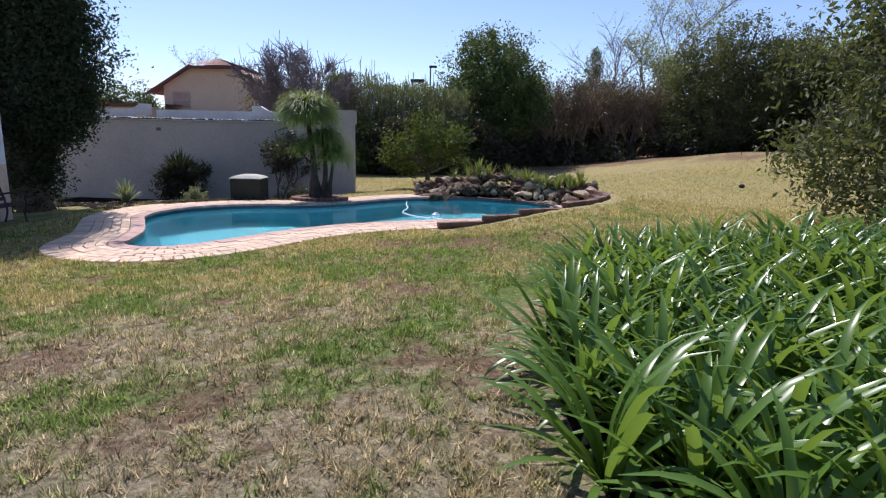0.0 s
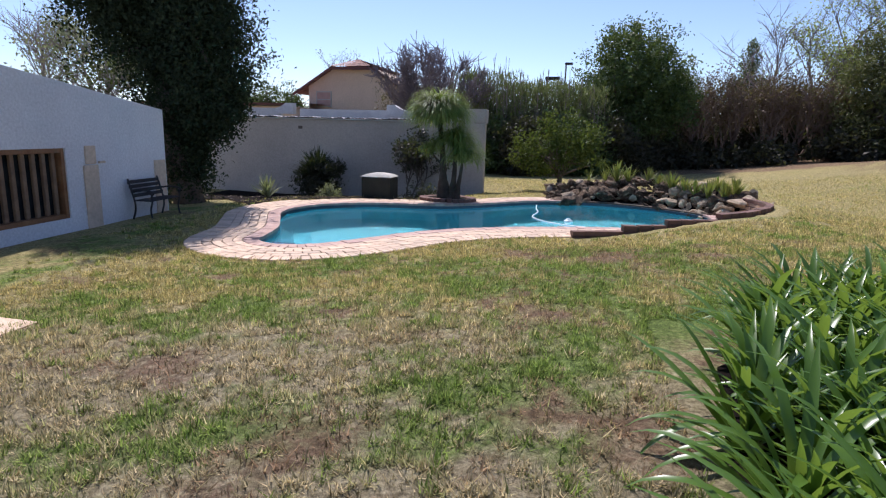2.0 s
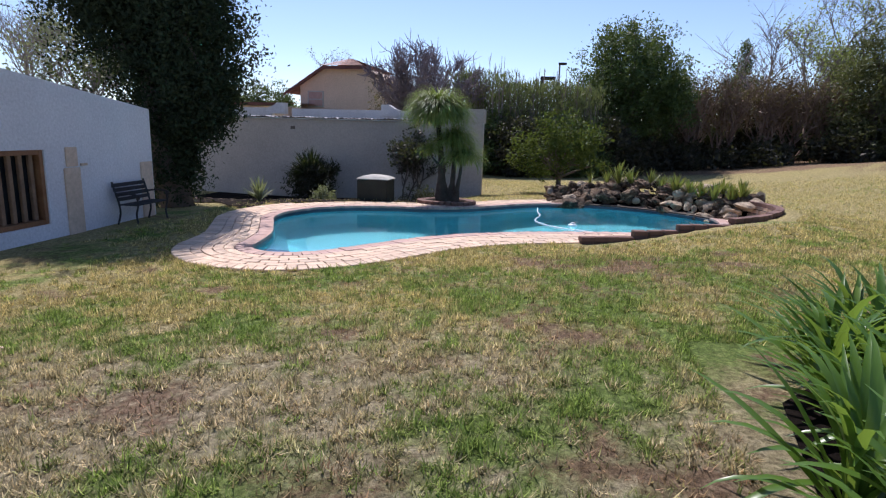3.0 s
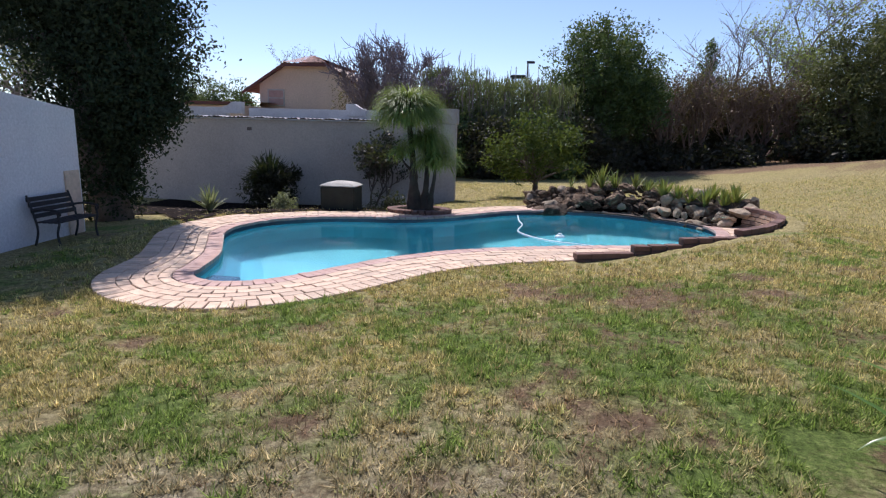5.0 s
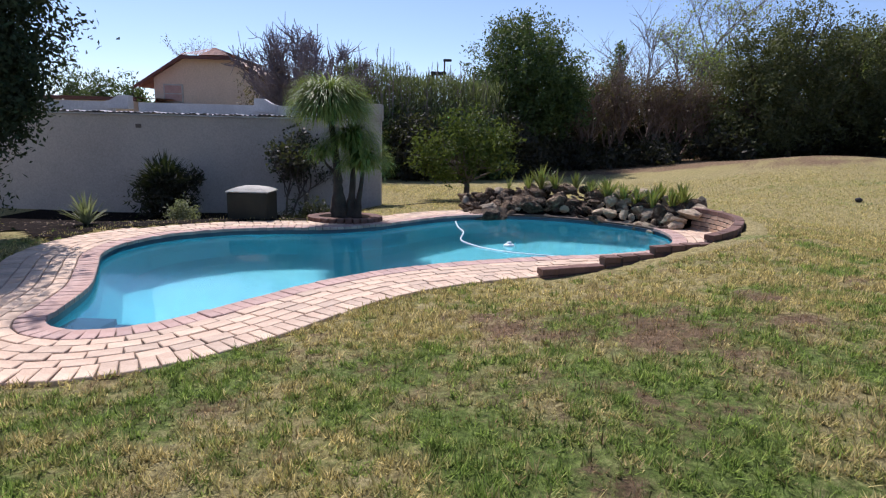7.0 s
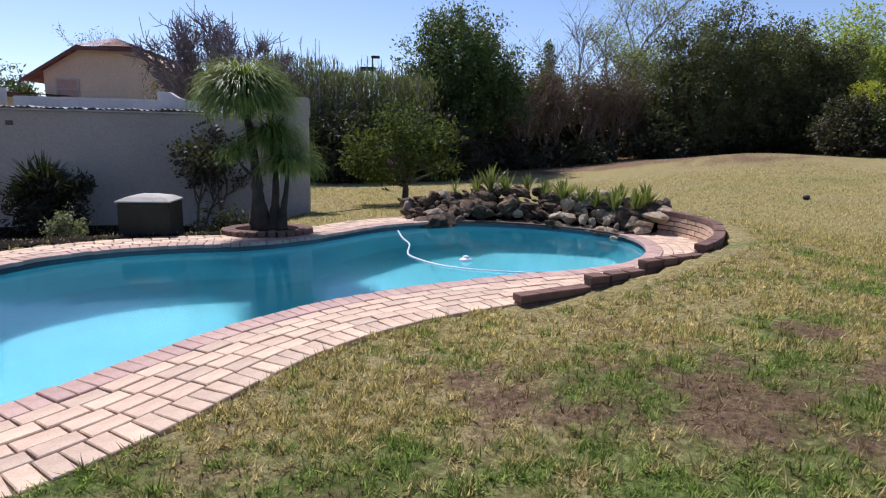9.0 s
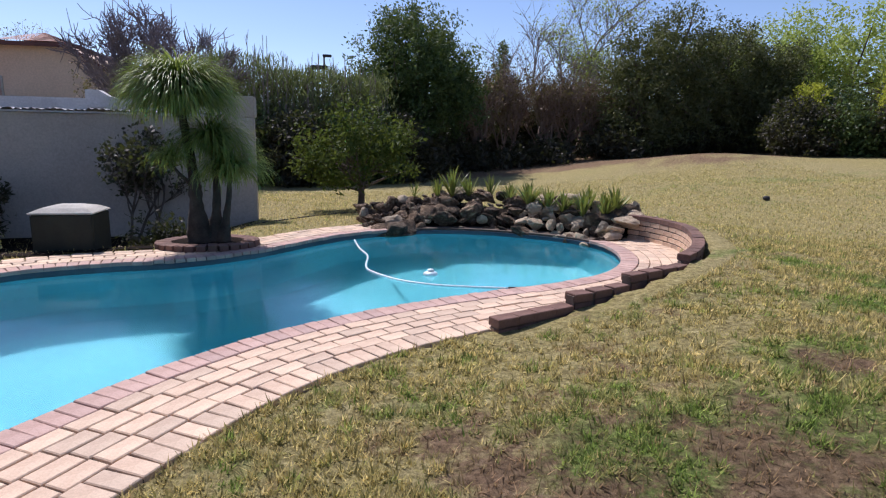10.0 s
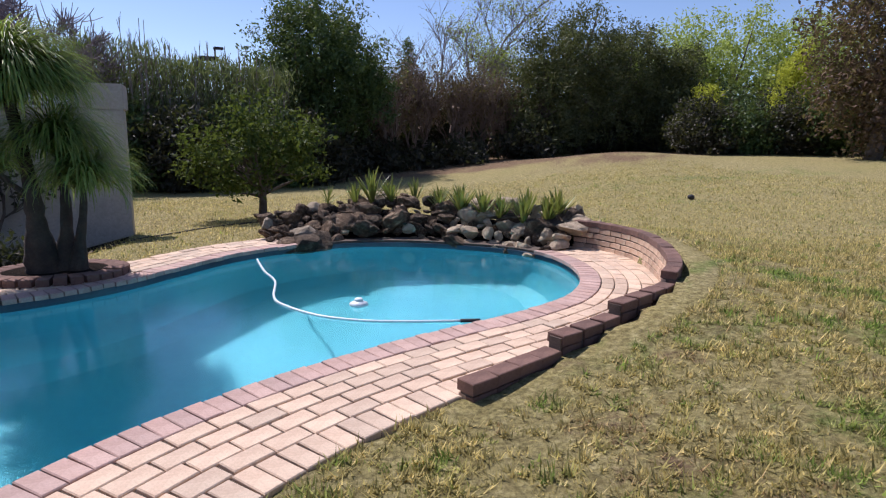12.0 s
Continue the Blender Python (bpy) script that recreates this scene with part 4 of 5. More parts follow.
def hedge_mass(name, label, base, blobs, clumps, per, spread, leaf, material, seed):
    return leafed_tree(name, label, base, max(b[0][2] for b in blobs) * 0.8, 0.1, blobs, clumps, per, spread, leaf, material, seed, "shrub", 6, 0.2)


# hedge behind the wall end, with tall whips above it
for i, (x, y, h, w) in enumerate(((-4.6, 28.6, 2.5, 1.7), (-2.4, 28.3, 2.4, 1.8), (-0.4, 28.8, 2.5, 1.8), (1.2, 29.6, 2.5, 1.6), (-7.0, 28.8, 2.5, 1.8))):
    hedge_mass("hedge_shrub", "dense green boundary hedge shrub", (x, y, -0.42), [((0, 0, h * 0.55), (w, 1.2, h * 0.5)), ((0.3, 0, h * 0.3), (w, 1.2, h * 0.35))], 420, 40, 0.22, (0.2, 0.08), L_TREE if i % 2 == 0 else L_SHRUB, 31 + i)


def whips():
    rng = np.random.default_rng(8)
    for k in range(9):
        top = tagged(holder("poplar_shoots", (-5.4 + k * 0.72, 30.0 + rng.uniform(-0.4, 0.4), -0.4)), "upright bare shoots above the hedge", "shrub")
        tall = rng.uniform(0.85, 1.08)
        for _ in range(24):
            x, y = rng.normal() * 0.4, rng.normal() * 0.4
            h = rng.uniform(3.4, 5.3) * tall
            d = rng.normal(size=2) * 0.045
            bag = Bag()
            bag.tube([(x, y, 0), (x + d[0] * h * 0.5, y + d[1] * h * 0.5, h * 0.5), (x + d[0] * h, y + d[1] * h, h)], [0.03, 0.024, 0.01], 3)
            for q in range(7):
                z = h * rng.uniform(0.5, 0.97)
                bag.tube([(x + d[0] * z, y + d[1] * z, z), (x + d[0] * z + rng.normal() * 0.07, y + d[1] * z + rng.normal() * 0.07, z + 0.4)], [0.014, 0.006], 3)
            bag.out("shoot", M_BARK_GREY, top, "", False)
        pts = np.c_[rng.normal(size=(3600, 2)) * 0.5, 1.2 + 3.3 * tall * rng.random(3600) ** 1.5]
        leaf_cloud("foliage", pts, 0.30, 0.035, L_REED, top, rng, 2.2)


whips()

def domed_tree(label, base, top_z, radius, material, seed):
    """A leafless tree whose limbs fan out to an even rounded crown of fine upright twigs."""
    rng = np.random.default_rng(seed)
    top = holder("bare_tree", base)
    bole = Bag()
    bole.tube([(0, 0, -0.1), (0.03, 0, 1.0), (0, 0.02, 1.9)], [0.24, 0.19, 0.15], 8)
    bole.out("trunk", material, top)
    twigs = Bag()
    for _ in range(46):
        a, q = rng.uniform(0, 6.283), rng.random() ** 0.5
        end = np.array([math.cos(a) * q * radius, math.sin(a) * q * radius, top_z - 1.7 * q * q - rng.uniform(0.2, 1.0)])
        st = np.array([0, 0, rng.uniform(1.1, 1.8)])
        mid = np.array([end[0] * 0.65, end[1] * 0.65, st[2] + (end[2] - st[2]) * 0.4]) + rng.normal(size=3) * 0.15
        u = np.linspace(0, 1, 7)[:, None]
        limb = (1 - u) ** 2 * st + 2 * u * (1 - u) * mid + u ** 2 * end
        own = Bag()
        own.tube(limb, np.linspace(0.07, 0.015, 7), 5)
        own.out("limb", material, top)
        for _ in range(28):
            p = limb[rng.integers(2, 7)] + rng.normal(size=3) * 0.03
            d = np.array([p[0] * 0.25, p[1] * 0.25, 0.9]) + rng.normal(size=3) * 0.45
            d = d / np.linalg.norm(d) * rng.uniform(0.35, 0.75)
            k = p + d * 0.5 + rng.normal(size=3) * 0.06
            twigs.tube([p, k, p + d], [0.02, 0.017, 0.011], 3)
            for _ in range(5):
                w0 = p + d * rng.uniform(0.3, 1.0)
                w1 = d * 0.3 + rng.normal(size=3) * 0.17
                twigs.tube([w0, w0 + w1 * 0.6, w0 + w1 + np.array([0, 0, 0.06])], [0.015, 0.013, 0.009], 3)
    twigs.out("twig_crown", material, top, "", False)
    return tagged(top, label, "tree")


domed_tree("leafless rounded tree behind the garden wall", (-7.3, 29.0, -0.4), 6.0, 2.75, M_TWIG_PLUM, 41)
leafed_tree("creeper_tree", "sparse rusty-leaved tree against the house", (-9.8, 32.5, -0.4), 3.2, 0.12, [((0, 0, 3.6), (1.7, 1.2, 1.3)), ((1.2, 0, 3.3), (1.4, 1.2, 1.2))], 150, 16, 0.25, (0.14, 0.06), L_RUST, 42, limbs=18, hollow=0.2)
# beyond the wall on the left
for i, (x, y, h, w) in enumerate(((-22.5, 40, 5.4, 1.3), (-24.6, 40.5, 5.8, 1.4), (-20.6, 40.2, 4.9, 1.2))):
    leafed_tree("far_conifer", "upright dark green tree beyond the wall", (x, y, -0.4), 4.5, 0.15, [((0, 0, h * 0.5), (w, w, h * 0.5)), ((0.5, 0, h * 0.4), (w, w, h * 0.4))], 200, 34, 0.22, (0.22, 0.08), L_TREE, 45 + i, limbs=8, hollow=0.3, up=1.0)
bare_tree("bare_tree", "pale leafless tree beside the house", (-19.2, 44, -0.4), 9.0, 1.1, 0.13, M_BARK_GREY, 49, 1, 4, 4, (L_PALE, 900, 0.14, 0.12, "thin pale foliage"))
bare_tree("feathery_tree", "pale feathery tree behind the outbuilding", (-19.5, 21, -0.4), 8.5, 1.3, 0.14, M_BARK_GREY, 50, 1, 4, 4, (L_PALE, 3600, 0.13, 0.30, "thin yellow-green foliage"))
bare_tree("feathery_tree", "pale feathery tree behind the outbuilding", (-16.2, 20.5, -0.4), 6.6, 1.3, 0.12, M_BARK_GREY, 51, 1, 4, 4, (L_HEDGE, 3600, 0.13, 0.30, "thin yellow-green foliage"))
bare_tree("bare_tree", "leafless tree behind the outbuilding", (-24, 23, -0.4), 10.0, 1.3, 0.14, M_BARK_GREY, 52, 1, 4, 4, None)

# far middle: spire, spring-green bare tree, brown thicket
leafed_tree("spire_conifer", "narrow pointed conifer above the thicket", (13.9, 56, 0), 8.5, 0.2, [((0, 0, 3.5), (2.2, 2.2, 3.2)), ((0, 0, 6.0), (1.5, 1.5, 2.2)), ((0, 0, 8.2), (0.7, 0.7, 1.6)), ((0, 0, 9.4), (0.32, 0.32, 0.8))], 420, 34, 0.22, (0.28, 0.1), L_TREE, 60, hollow=0.3)
bare_tree("budding_tree", "bare grey tree with a haze of spring green", (16.0, 46, 0.2), 14.5, 1.5, 0.2, M_BARK_GREY, 61, 1, 5, 4, (L_SPRING, 5200, 0.16, 0.35, "yellow-green new leaves"))
bare_tree("budding_tree", "bare grey tree with a haze of spring green", (13.2, 45, 0.2), 12.0, 1.4, 0.17, M_BARK_GREY, 62, 1, 4, 4, (L_SPRING, 250, 0.12, 0.3, "few yellow-green new leaves"))
for i, (x, y, h) in enumerate(((6.3, 34.2, 4.9), (8.0, 34.8, 4.8), (9.6, 34.4, 4.4), (11.2, 35.0, 4.6), (5.0, 35.5, 4.2), (12.6, 35.0, 4.2))):
    bare_tree("thicket_shrub", "brown leafless thicket shrub", (x, y, gz(x, y)), h, 0.8, 0.07, M_TWIG_BROWN, 65 + i, 6, 3, 5, (L_RUST, 2200, 0.13, 0.28, "dry brown leaves"), "shrub", 0.7, 0.5)
for i, (x, y, w, h) in enumerate(((3.4, 36.5, 2.2, 3.0), (6.5, 37.5, 2.4, 3.0), (9.6, 38.0, 2.6, 3.1), (12.8, 38.4, 2.6, 3.2), (0.2, 33.5, 2.0, 2.6), (16, 39, 2.8, 3.4), (4.6, 34.0, 1.4, 1.9), (-2.2, 31.5, 2.2, 2.6), (-5.5, 31.5, 2.4, 2.6), (19.5, 37.5, 3.0, 3.4), (23, 36, 3.0, 3.4), (26.5, 33.5, 2.6, 2.8), (29.5, 31, 2.6, 2.8), (32.5, 28, 2.6, 2.8), (15.0, 35.6, 2.4, 2.4), (18.6, 36.2, 2.4, 2.4), (21.6, 35.6, 2.4, 2.4), (5.6, 33.2, 1.3, 1.1), (7.8, 33.4, 1.2, 0.8), (9.6, 33.3, 1.3, 1.0), (12.8, 33.4, 1.4, 1.3), (3.6, 32.6, 1.3, 1.6), (1.6, 31.6, 1.2, 1.5))):
    hedge_mass("dark_thicket", "dense dark evergreen thicket", (x, y, gz(x, y)), [((0, 0, h * 0.5), (w, 1.4, h * 0.55)), ((0, -0.5, h * 0.25), (w, 1.2, h * 0.35))], int(70 * w * min(h, 3) / 2), 40, 0.26, (0.26, 0.12), L_SHRUB, 80 + i)
# the olive-dark trees on the right
for i, (x, y, w, h) in enumerate(((14.6, 34.2, 2.6, 7.0), (17.2, 35.0, 3.0, 8.0), (20.4, 35.2, 2.8, 7.6), (22.6, 34.0, 2.2, 6.0))):
    leafed_tree("olive_tree", "tall dense olive-green tree along the boundary", (x, y, gz(x, y) - 0.05), h * 0.7, 0.22,
                [((0, 0, h * 0.36), (w, w * 0.9, h * 0.37)), ((0.4, 0, h * 0.66), (w * 0.75, w * 0.7, h * 0.27)), ((-0.8, 0, h * 0.83), (w * 0.28, w * 0.3, h * 0.17)), ((0.9, 0, h * 0.85), (w * 0.3, w * 0.3, h * 0.14))],
                430, 46, 0.26, (0.20, 0.07), L_OLIVE, 90 + i, limbs=16, hollow=0.4)
for i, (x, y, w, h) in enumerate(((24.4, 31.5, 1.8, 3.4), (26.8, 30.2, 1.9, 3.4), (29.4, 28.6, 2.0, 3.3), (31.4, 26.4, 2.0, 3.5), (33.4, 24.0, 2.4, 3.6), (19.3, 28.2, 1.3, 2.4), (20.6, 27.2, 1.3, 2.0), (21.8, 26.0, 1.4, 2.3), (23.0, 24.8, 1.5, 2.6), (24.4, 22.8, 1.8, 2.8))):
    hedge_mass("boundary_shrub", "dark green shrub along the lawn's edge", (x, y, gz(x, y) - 0.05), [((0, 0, h * 0.5), (w, 1.6, h * 0.52)), ((0.5, -0.4, h * 0.25), (w, 1.3, h * 0.3))], 230, 40, 0.24, (0.19, 0.08), L_SHRUB if i % 2 else L_TREE, 100 + i)
leafed_tree("yellow_conifer", "bright yellow-green conifer shrub", (23.6, 27.3, gz(23.6, 27.3)), 3.6, 0.1, [((0, 0, 2.6), (0.85, 0.8, 1.9)), ((0.3, 0, 4.2), (0.6, 0.6, 0.9)), ((-0.1, 0, 1.2), (0.8, 0.8, 1.2))], 260, 34, 0.14, (0.16, 0.06), L_YELLOW, 110, hollow=0.4, up=0.8)
leafed_tree("yellow_conifer", "bright yellow-green conifer shrub", (22.6, 31.4, gz(22.6, 31.4)), 2.6, 0.1, [((0, 0, 2.6), (0.8, 0.8, 0.9)), ((0, 0, 1.4), (0.9, 0.9, 1.3))], 160, 34, 0.14, (0.16, 0.06), L_YELLOW, 111, hollow=0.4, up=0.8)
for i, (x, y, w, h) in enumerate(((31.5, 44, 3.8, 10.0), (35.5, 42, 4.0, 10.8), (38.5, 38, 3.6, 10.0), (28.0, 46, 3.2, 8.4))):
    leafed_tree("spring_tree", "far light green tree in new leaf", (x, y, 1.0), h * 0.6, 0.25, [((0, 0, h * 0.62), (w, w, h * 0.36)), ((1.2, 0, h * 0.5), (w * 0.8, w * 0.8, h * 0.3))], 330, 36, 0.38, (0.26, 0.12), L_SPRING, 114 + i, limbs=12, hollow=0.4)
for i, (x, y, w, h) in enumerate(((21.4, 22.0, 2.4, 8.4), (25.5, 20.0, 2.8, 8.6))):
    leafed_tree("rust_tree", "large dark red-brown leaved tree", (x, y, gz(x, y) - 0.05), h * 0.6, 0.25, [((0, 0, h * 0.55), (w, w, h * 0.42)), ((0.6, 0, h * 0.3), (w, w, h * 0.28)), ((0.2, 0, h * 0.85), (w * 0.7, w * 0.7, h * 0.2))], 480, 46, 0.26, (0.2, 0.08), L_RUST, 120 + i, limbs=16, hollow=0.4)
leafed_tree("sweet_thorn", "large olive shrub with wiry branches at the bed", (7.2, 8.5, gz(7.2, 8.5) - 0.05), 2.8, 0.14,
            [((-0.1, 0, 1.1), (1.9, 1.8, 1.2)), ((0.3, 0, 2.6), (2.0, 1.9, 1.5)), ((0.9, 0, 3.6), (1.8, 1.8, 1.3)), ((1.4, -0.3, 1.8), (2.0, 2.0, 2.0))], 1150, 46, 0.2, (0.13, 0.05), L_OLIVE, 125, limbs=24, hollow=0.4)

# shrubs at the back wall
fan = hedge_mass("wall_shrub", "dark spiky fan-leaved shrub against the white wall", (-8.25, 18.0, gz(-8.25, 18.0)), [((0, 0, 0.6), (0.7, 0.5, 0.5)), ((0.2, 0, 0.95), (0.65, 0.45, 0.35))], 130, 40, 0.12, (0.16, 0.04), L_SHRUB, 130)
rosette("", "", (0, 0, 0), 230, 0.95, 0.05, L_DARK, 139, (0.0, 1.35), (0.0, 0.5), "", 0.75, fan, "spear_leaves")
bare_tree("wall_climber", "thin dark climbing shrub against the white wall", (-5.15, 18.5, gz(-5.15, 18.5)), 2.6, 1.1, 0.035, M_BARK, 131, 3, 3, 4, (L_SHRUB, 2600, 0.10, 0.08, "small dark leaves"), "shrub", 0.5, 0.5)
hedge_mass("low_shrub", "low pale-leaved shrub in the wall bed", (-7.2, 16.6, gz(-7.2, 16.6)), [((0, 0, 0.3), (0.32, 0.3, 0.3))], 60, 22, 0.06, (0.06, 0.035), L_PALE, 132)
hedge_mass("low_shrub", "low dark shrub beside the palm", (-4.35, 17.0, gz(-4.35, 17.0)), [((0, 0, 0.25), (0.6, 0.4, 0.35))], 70, 26, 0.09, (0.1, 0.04), L_SHRUB, 133)
rosette("yucca", "small spiky pale plant beside the paving", (-7.55, 13.6, gz(-7.55, 13.6)), 60, 0.62, 0.04, L_PALE, 134, (0.05, 1.0), (0.1, 0.6), "plant")


# ---- small things at the pool ----
def hose():
    path2 = spline([(-1.02, 15.66), (-0.98, 14.9), (-0.90, 14.3), (-0.97, 13.61), (-0.92, 13.26), (-0.65, 12.78), (-0.28, 12.48), (0.11, 12.32), (0.6, 12.18)], 0.06, False)
    b = Bag()
    b.tube(np.c_[path2, np.full(len(path2), WATER + 0.006)], np.full(len(path2), 0.014), 8)
    top = tagged(holder("pool_hose"), "white pool cleaner hose floating on the water", "hose")
    b.out("hose", M_HOSE, top)
    end = spline([(0.6, 12.18), (0.68, 12.155), (0.78, 12.13)], 0.04, False)
    b = Bag()
    b.tube(np.c_[end, np.full(len(end), WATER + 0.006)], np.full(len(end), 0.022), 8)
    b.out("cuff", M_IRON, top, "black hose cuff")
    fl = tagged(holder("chlorine_floater", (-0.18, 13.02, WATER)), "white floating chlorine dispenser", "pool float")
    b = Bag()
    b.tube([(0, 0, -0.05), (0, 0, 0.0), (0, 0, 0.02), (0, 0, 0.045)], [0.06, 0.095, 0.095, 0.05], 16)
    b.out("float_ring", M_WHITE, fl)
    b = Bag()
    b.tube([(0, 0, 0.045), (0, 0, 0.07)], [0.045, 0.04], 12)
    b.out("cap", M_WHITE, fl)
    cl = tagged(holder("pool_cleaner", (1.75, 13.35, -1.93)), "dark pool cleaner on the pool floor", "pool cleaner")
    b = Bag()
    b.tube([(0, 0, 0), (0, 0, 0.03)], [0.27, 0.25], 20)
    b.out("skirt", M_IRON, cl)
    b = Bag()
    b.tube(spline([(0, 0, 0.03), (0.05, 0, 0.15), (0.15, 0.03, 0.28)], 0.05, False), np.full(len(spline([(0, 0, 0.03), (0.05, 0, 0.15), (0.15, 0.03, 0.28)], 0.05, False)), 0.05), 8)
    b.out("head", M_IRON, cl)
    step = tagged(holder("pool_step", (-4.42, 8.62, -0.62)), "underwater pool steps with dark mosaic tile", "pool step")
    part("tread", block(-0.36, 0.02, -0.28, 0.26, 0.0, 0.2, 0.01), M_STEP, step)
    part("tread", block(0.1, 0.62, -0.22, 0.12, 0.0, 0.18, 0.01), M_STEP, step)
    slab = tagged(holder("stepping_stone", (-4.55, 4.0, gz(-4.55, 4.0))), "sandy concrete stepping stone in the lawn", "paving slab")
    part("slab", block(-0.3, 0.3, -0.22, 0.22, -0.04, 0.03, 0.012), M_PAVE_O, slab)
    gh = spline([(-3.1, 17.6), (-2.73, 18.02), (-2.24, 18.5), (-1.9, 18.95), (-1.0, 19.6), (-0.2, 19.7)], 0.1, False)
    b = Bag()
    b.tube([(p[0], p[1], gz(p[0], p[1]) + 0.012) for p in gh], np.full(len(gh), 0.014), 6)
    tagged(b.out("garden_hose", M_IRON), "dark garden hose lying on the lawn", "hose")
    ball = tagged(holder("dark_ball", (9.66, 18.7, gz(9.66, 18.7))), "small dark object lying on the lawn", "ball")
    bm = bmesh.new()
    bmesh.ops.create_icosphere(bm, subdivisions=2, radius=0.085)
    bmesh.ops.scale(bm, vec=(1.1, 1, 0.8), verts=bm.verts)
    bmesh.ops.translate(bm, vec=(0, 0, 0.06), verts=bm.verts)
    part("ball", bm, M_IRON, ball)


hose()


# ---- flower bed of strap-leaved plants ----
def agapanthus_bed():
    rng = np.random.default_rng(4)
    templates = []
    for i in range(12):
        v, f = strap(rng.uniform(0.52, 0.78), rng.uniform(0.034, 0.046), 0.08 + 0.95 * i / 11, rng.uniform(0.4, 1.6), 8, 0.3)
        me = bpy.data.meshes.new("leaf")
        me.from_pydata([tuple(p) for p in v], [], f)
        me.polygons.foreach_set("use_smooth", [True] * len(me.polygons))
        me.materials.append(L_AGAP)
        templates.append((me, v, f))
    spots = []
    for iy in range(16):
        for ix in range(16):
            x = 0.72 + ix * 0.30 + (iy % 2) * 0.15 + rng.uniform(-0.08, 0.08)
            y = 1.5 + iy * 0.28 + rng.uniform(-0.08, 0.08)
            if x < 0.60 + 0.55 * smooth(3.2, 4.8, y) + 0.12 * (1 - smooth(1.5, 2.2, y)) or y > 4.3 + 0.45 * x:
                continue
            spots.append((x, y))
    spots.sort(key=lambda p: (p[0] - 0.2) ** 2 + (p[1] - 2.4) ** 2)
    soil = tagged(raw("planting_bed", [(0.72, 1.3, 0), (5.6, 1.2, 0), (5.6, 6.4, 0), (1.5, 5.0, 0), (0.8, 4.2, 0), (0.62, 3.2, 0), (0.62, 2.3, 0)], [(0, 1, 2, 3, 4, 5, 6)], M_SOIL_SHADED), "dark soil of the planting bed", "soil", kind="structure")
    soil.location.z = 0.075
    for k, (x, y) in enumerate(spots):
        top = tagged(holder("agapanthus", (x, y, gz(x, y) + 0.02)), "lush clump of glossy green strap leaves", "plant", "agapanthus in the bed")
        count = 30 if k < 60 else 36
        if k < 60:
            for _ in range(count):
                me, v, f = templates[rng.integers(12)]
                ob = attach(new("leaf", me), top)
                ob.rotation_euler = (rng.normal() * 0.08, rng.normal() * 0.1, rng.uniform(0, 6.283))
                s = rng.uniform(0.8, 1.15)
                ob.scale = (s, s, s)
        else:
            bag = Bag()
            for _ in range(count):
                me, v, f = templates[rng.integers(12)]
                bag.add(rotz(v * rng.uniform(0.8, 1.15), rng.uniform(0, 6.283)) + rng.normal(size=3) * 0.02, f)
            bag.out("foliage", L_AGAP, top)


agapanthus_bed()


# ---- grass blades on the lawn that the walk passes ----
def grass():
    rng = np.random.default_rng(9)

    def patch(name, n, x0, x1, y0, y1, h, w, group):
        m = n // group
        k = rng.integers(m, size=n)
        tuft_h, tuft_tone = rng.uniform(0.3, 1.8, m), rng.normal(size=m) * 0.3
        sp = 0.013 + 0.5 * w + 0.6 / group ** 1.5
        tx, ty = rng.uniform(x0, x1, m) + rng.normal(size=m) * 0.45, rng.uniform(y0, y1, m) + rng.normal(size=m) * 0.45
        x, y = tx[k] + rng.normal(size=n) * sp, ty[k] + rng.normal(size=n) * sp
        d = distance(x, y, POOL[::4])[0]
        keep = (d > deck_width(x, y) + 0.01) & ~((x > 0.5) & (y > 1.3) & (y < 5.2) & (x < 5.5)) & (x > -7.6)
        keep &= ~((d < 1.38) & (x > -0.2) & (y < 15) & (x > -0.3))
        wear = lawn_state(x, y)[1]
        keep &= rng.random(n) > np.clip((wear - 0.22) * 1.9, 0, 0.86)
        x, y, k = x[keep], y[keep], k[keep]
        z = ground_z(x, y)
        n = len(x)
        a = rng.uniform(0, 6.283, n)
        lean = rng.uniform(0.3, 1.45, n)
        hh = h * rng.uniform(0.5, 1.3, n) * tuft_h[k]
        dx, dy = np.cos(a), np.sin(a)
        base = np.stack([x, y, z - 0.004], 1)
        side = np.stack([-dy, dx, np.zeros(n)], 1) * (w * rng.uniform(0.6, 1.3, n))[:, None] * 0.5
        tip = base + np.stack([dx * np.sin(lean) * hh, dy * np.sin(lean) * hh, np.cos(lean) * hh + 0.004], 1)
        ob = quads(name, np.stack([base - side, base + side, tip], 1), M_BLADE, lawn)
        mark_lawn(ob, np.repeat(x, 3), np.repeat(y, 3), np.repeat(tuft_tone[k], 3))

    lawn = tagged(holder("grass"), "short patchy winter grass", "grass", kind="stuff")
    patch("grass_blades", 470000, -5.6, 3.6, 0.9, 8.8, 0.046, 0.0095, 24)
    patch("grass_blades", 200000, -7.2, 7.0, 8.4, 13.0, 0.046, 0.0135, 18)
    patch("grass_blades", 170000, -7.5, 15, 12.5, 25, 0.045, 0.016, 5)


grass()


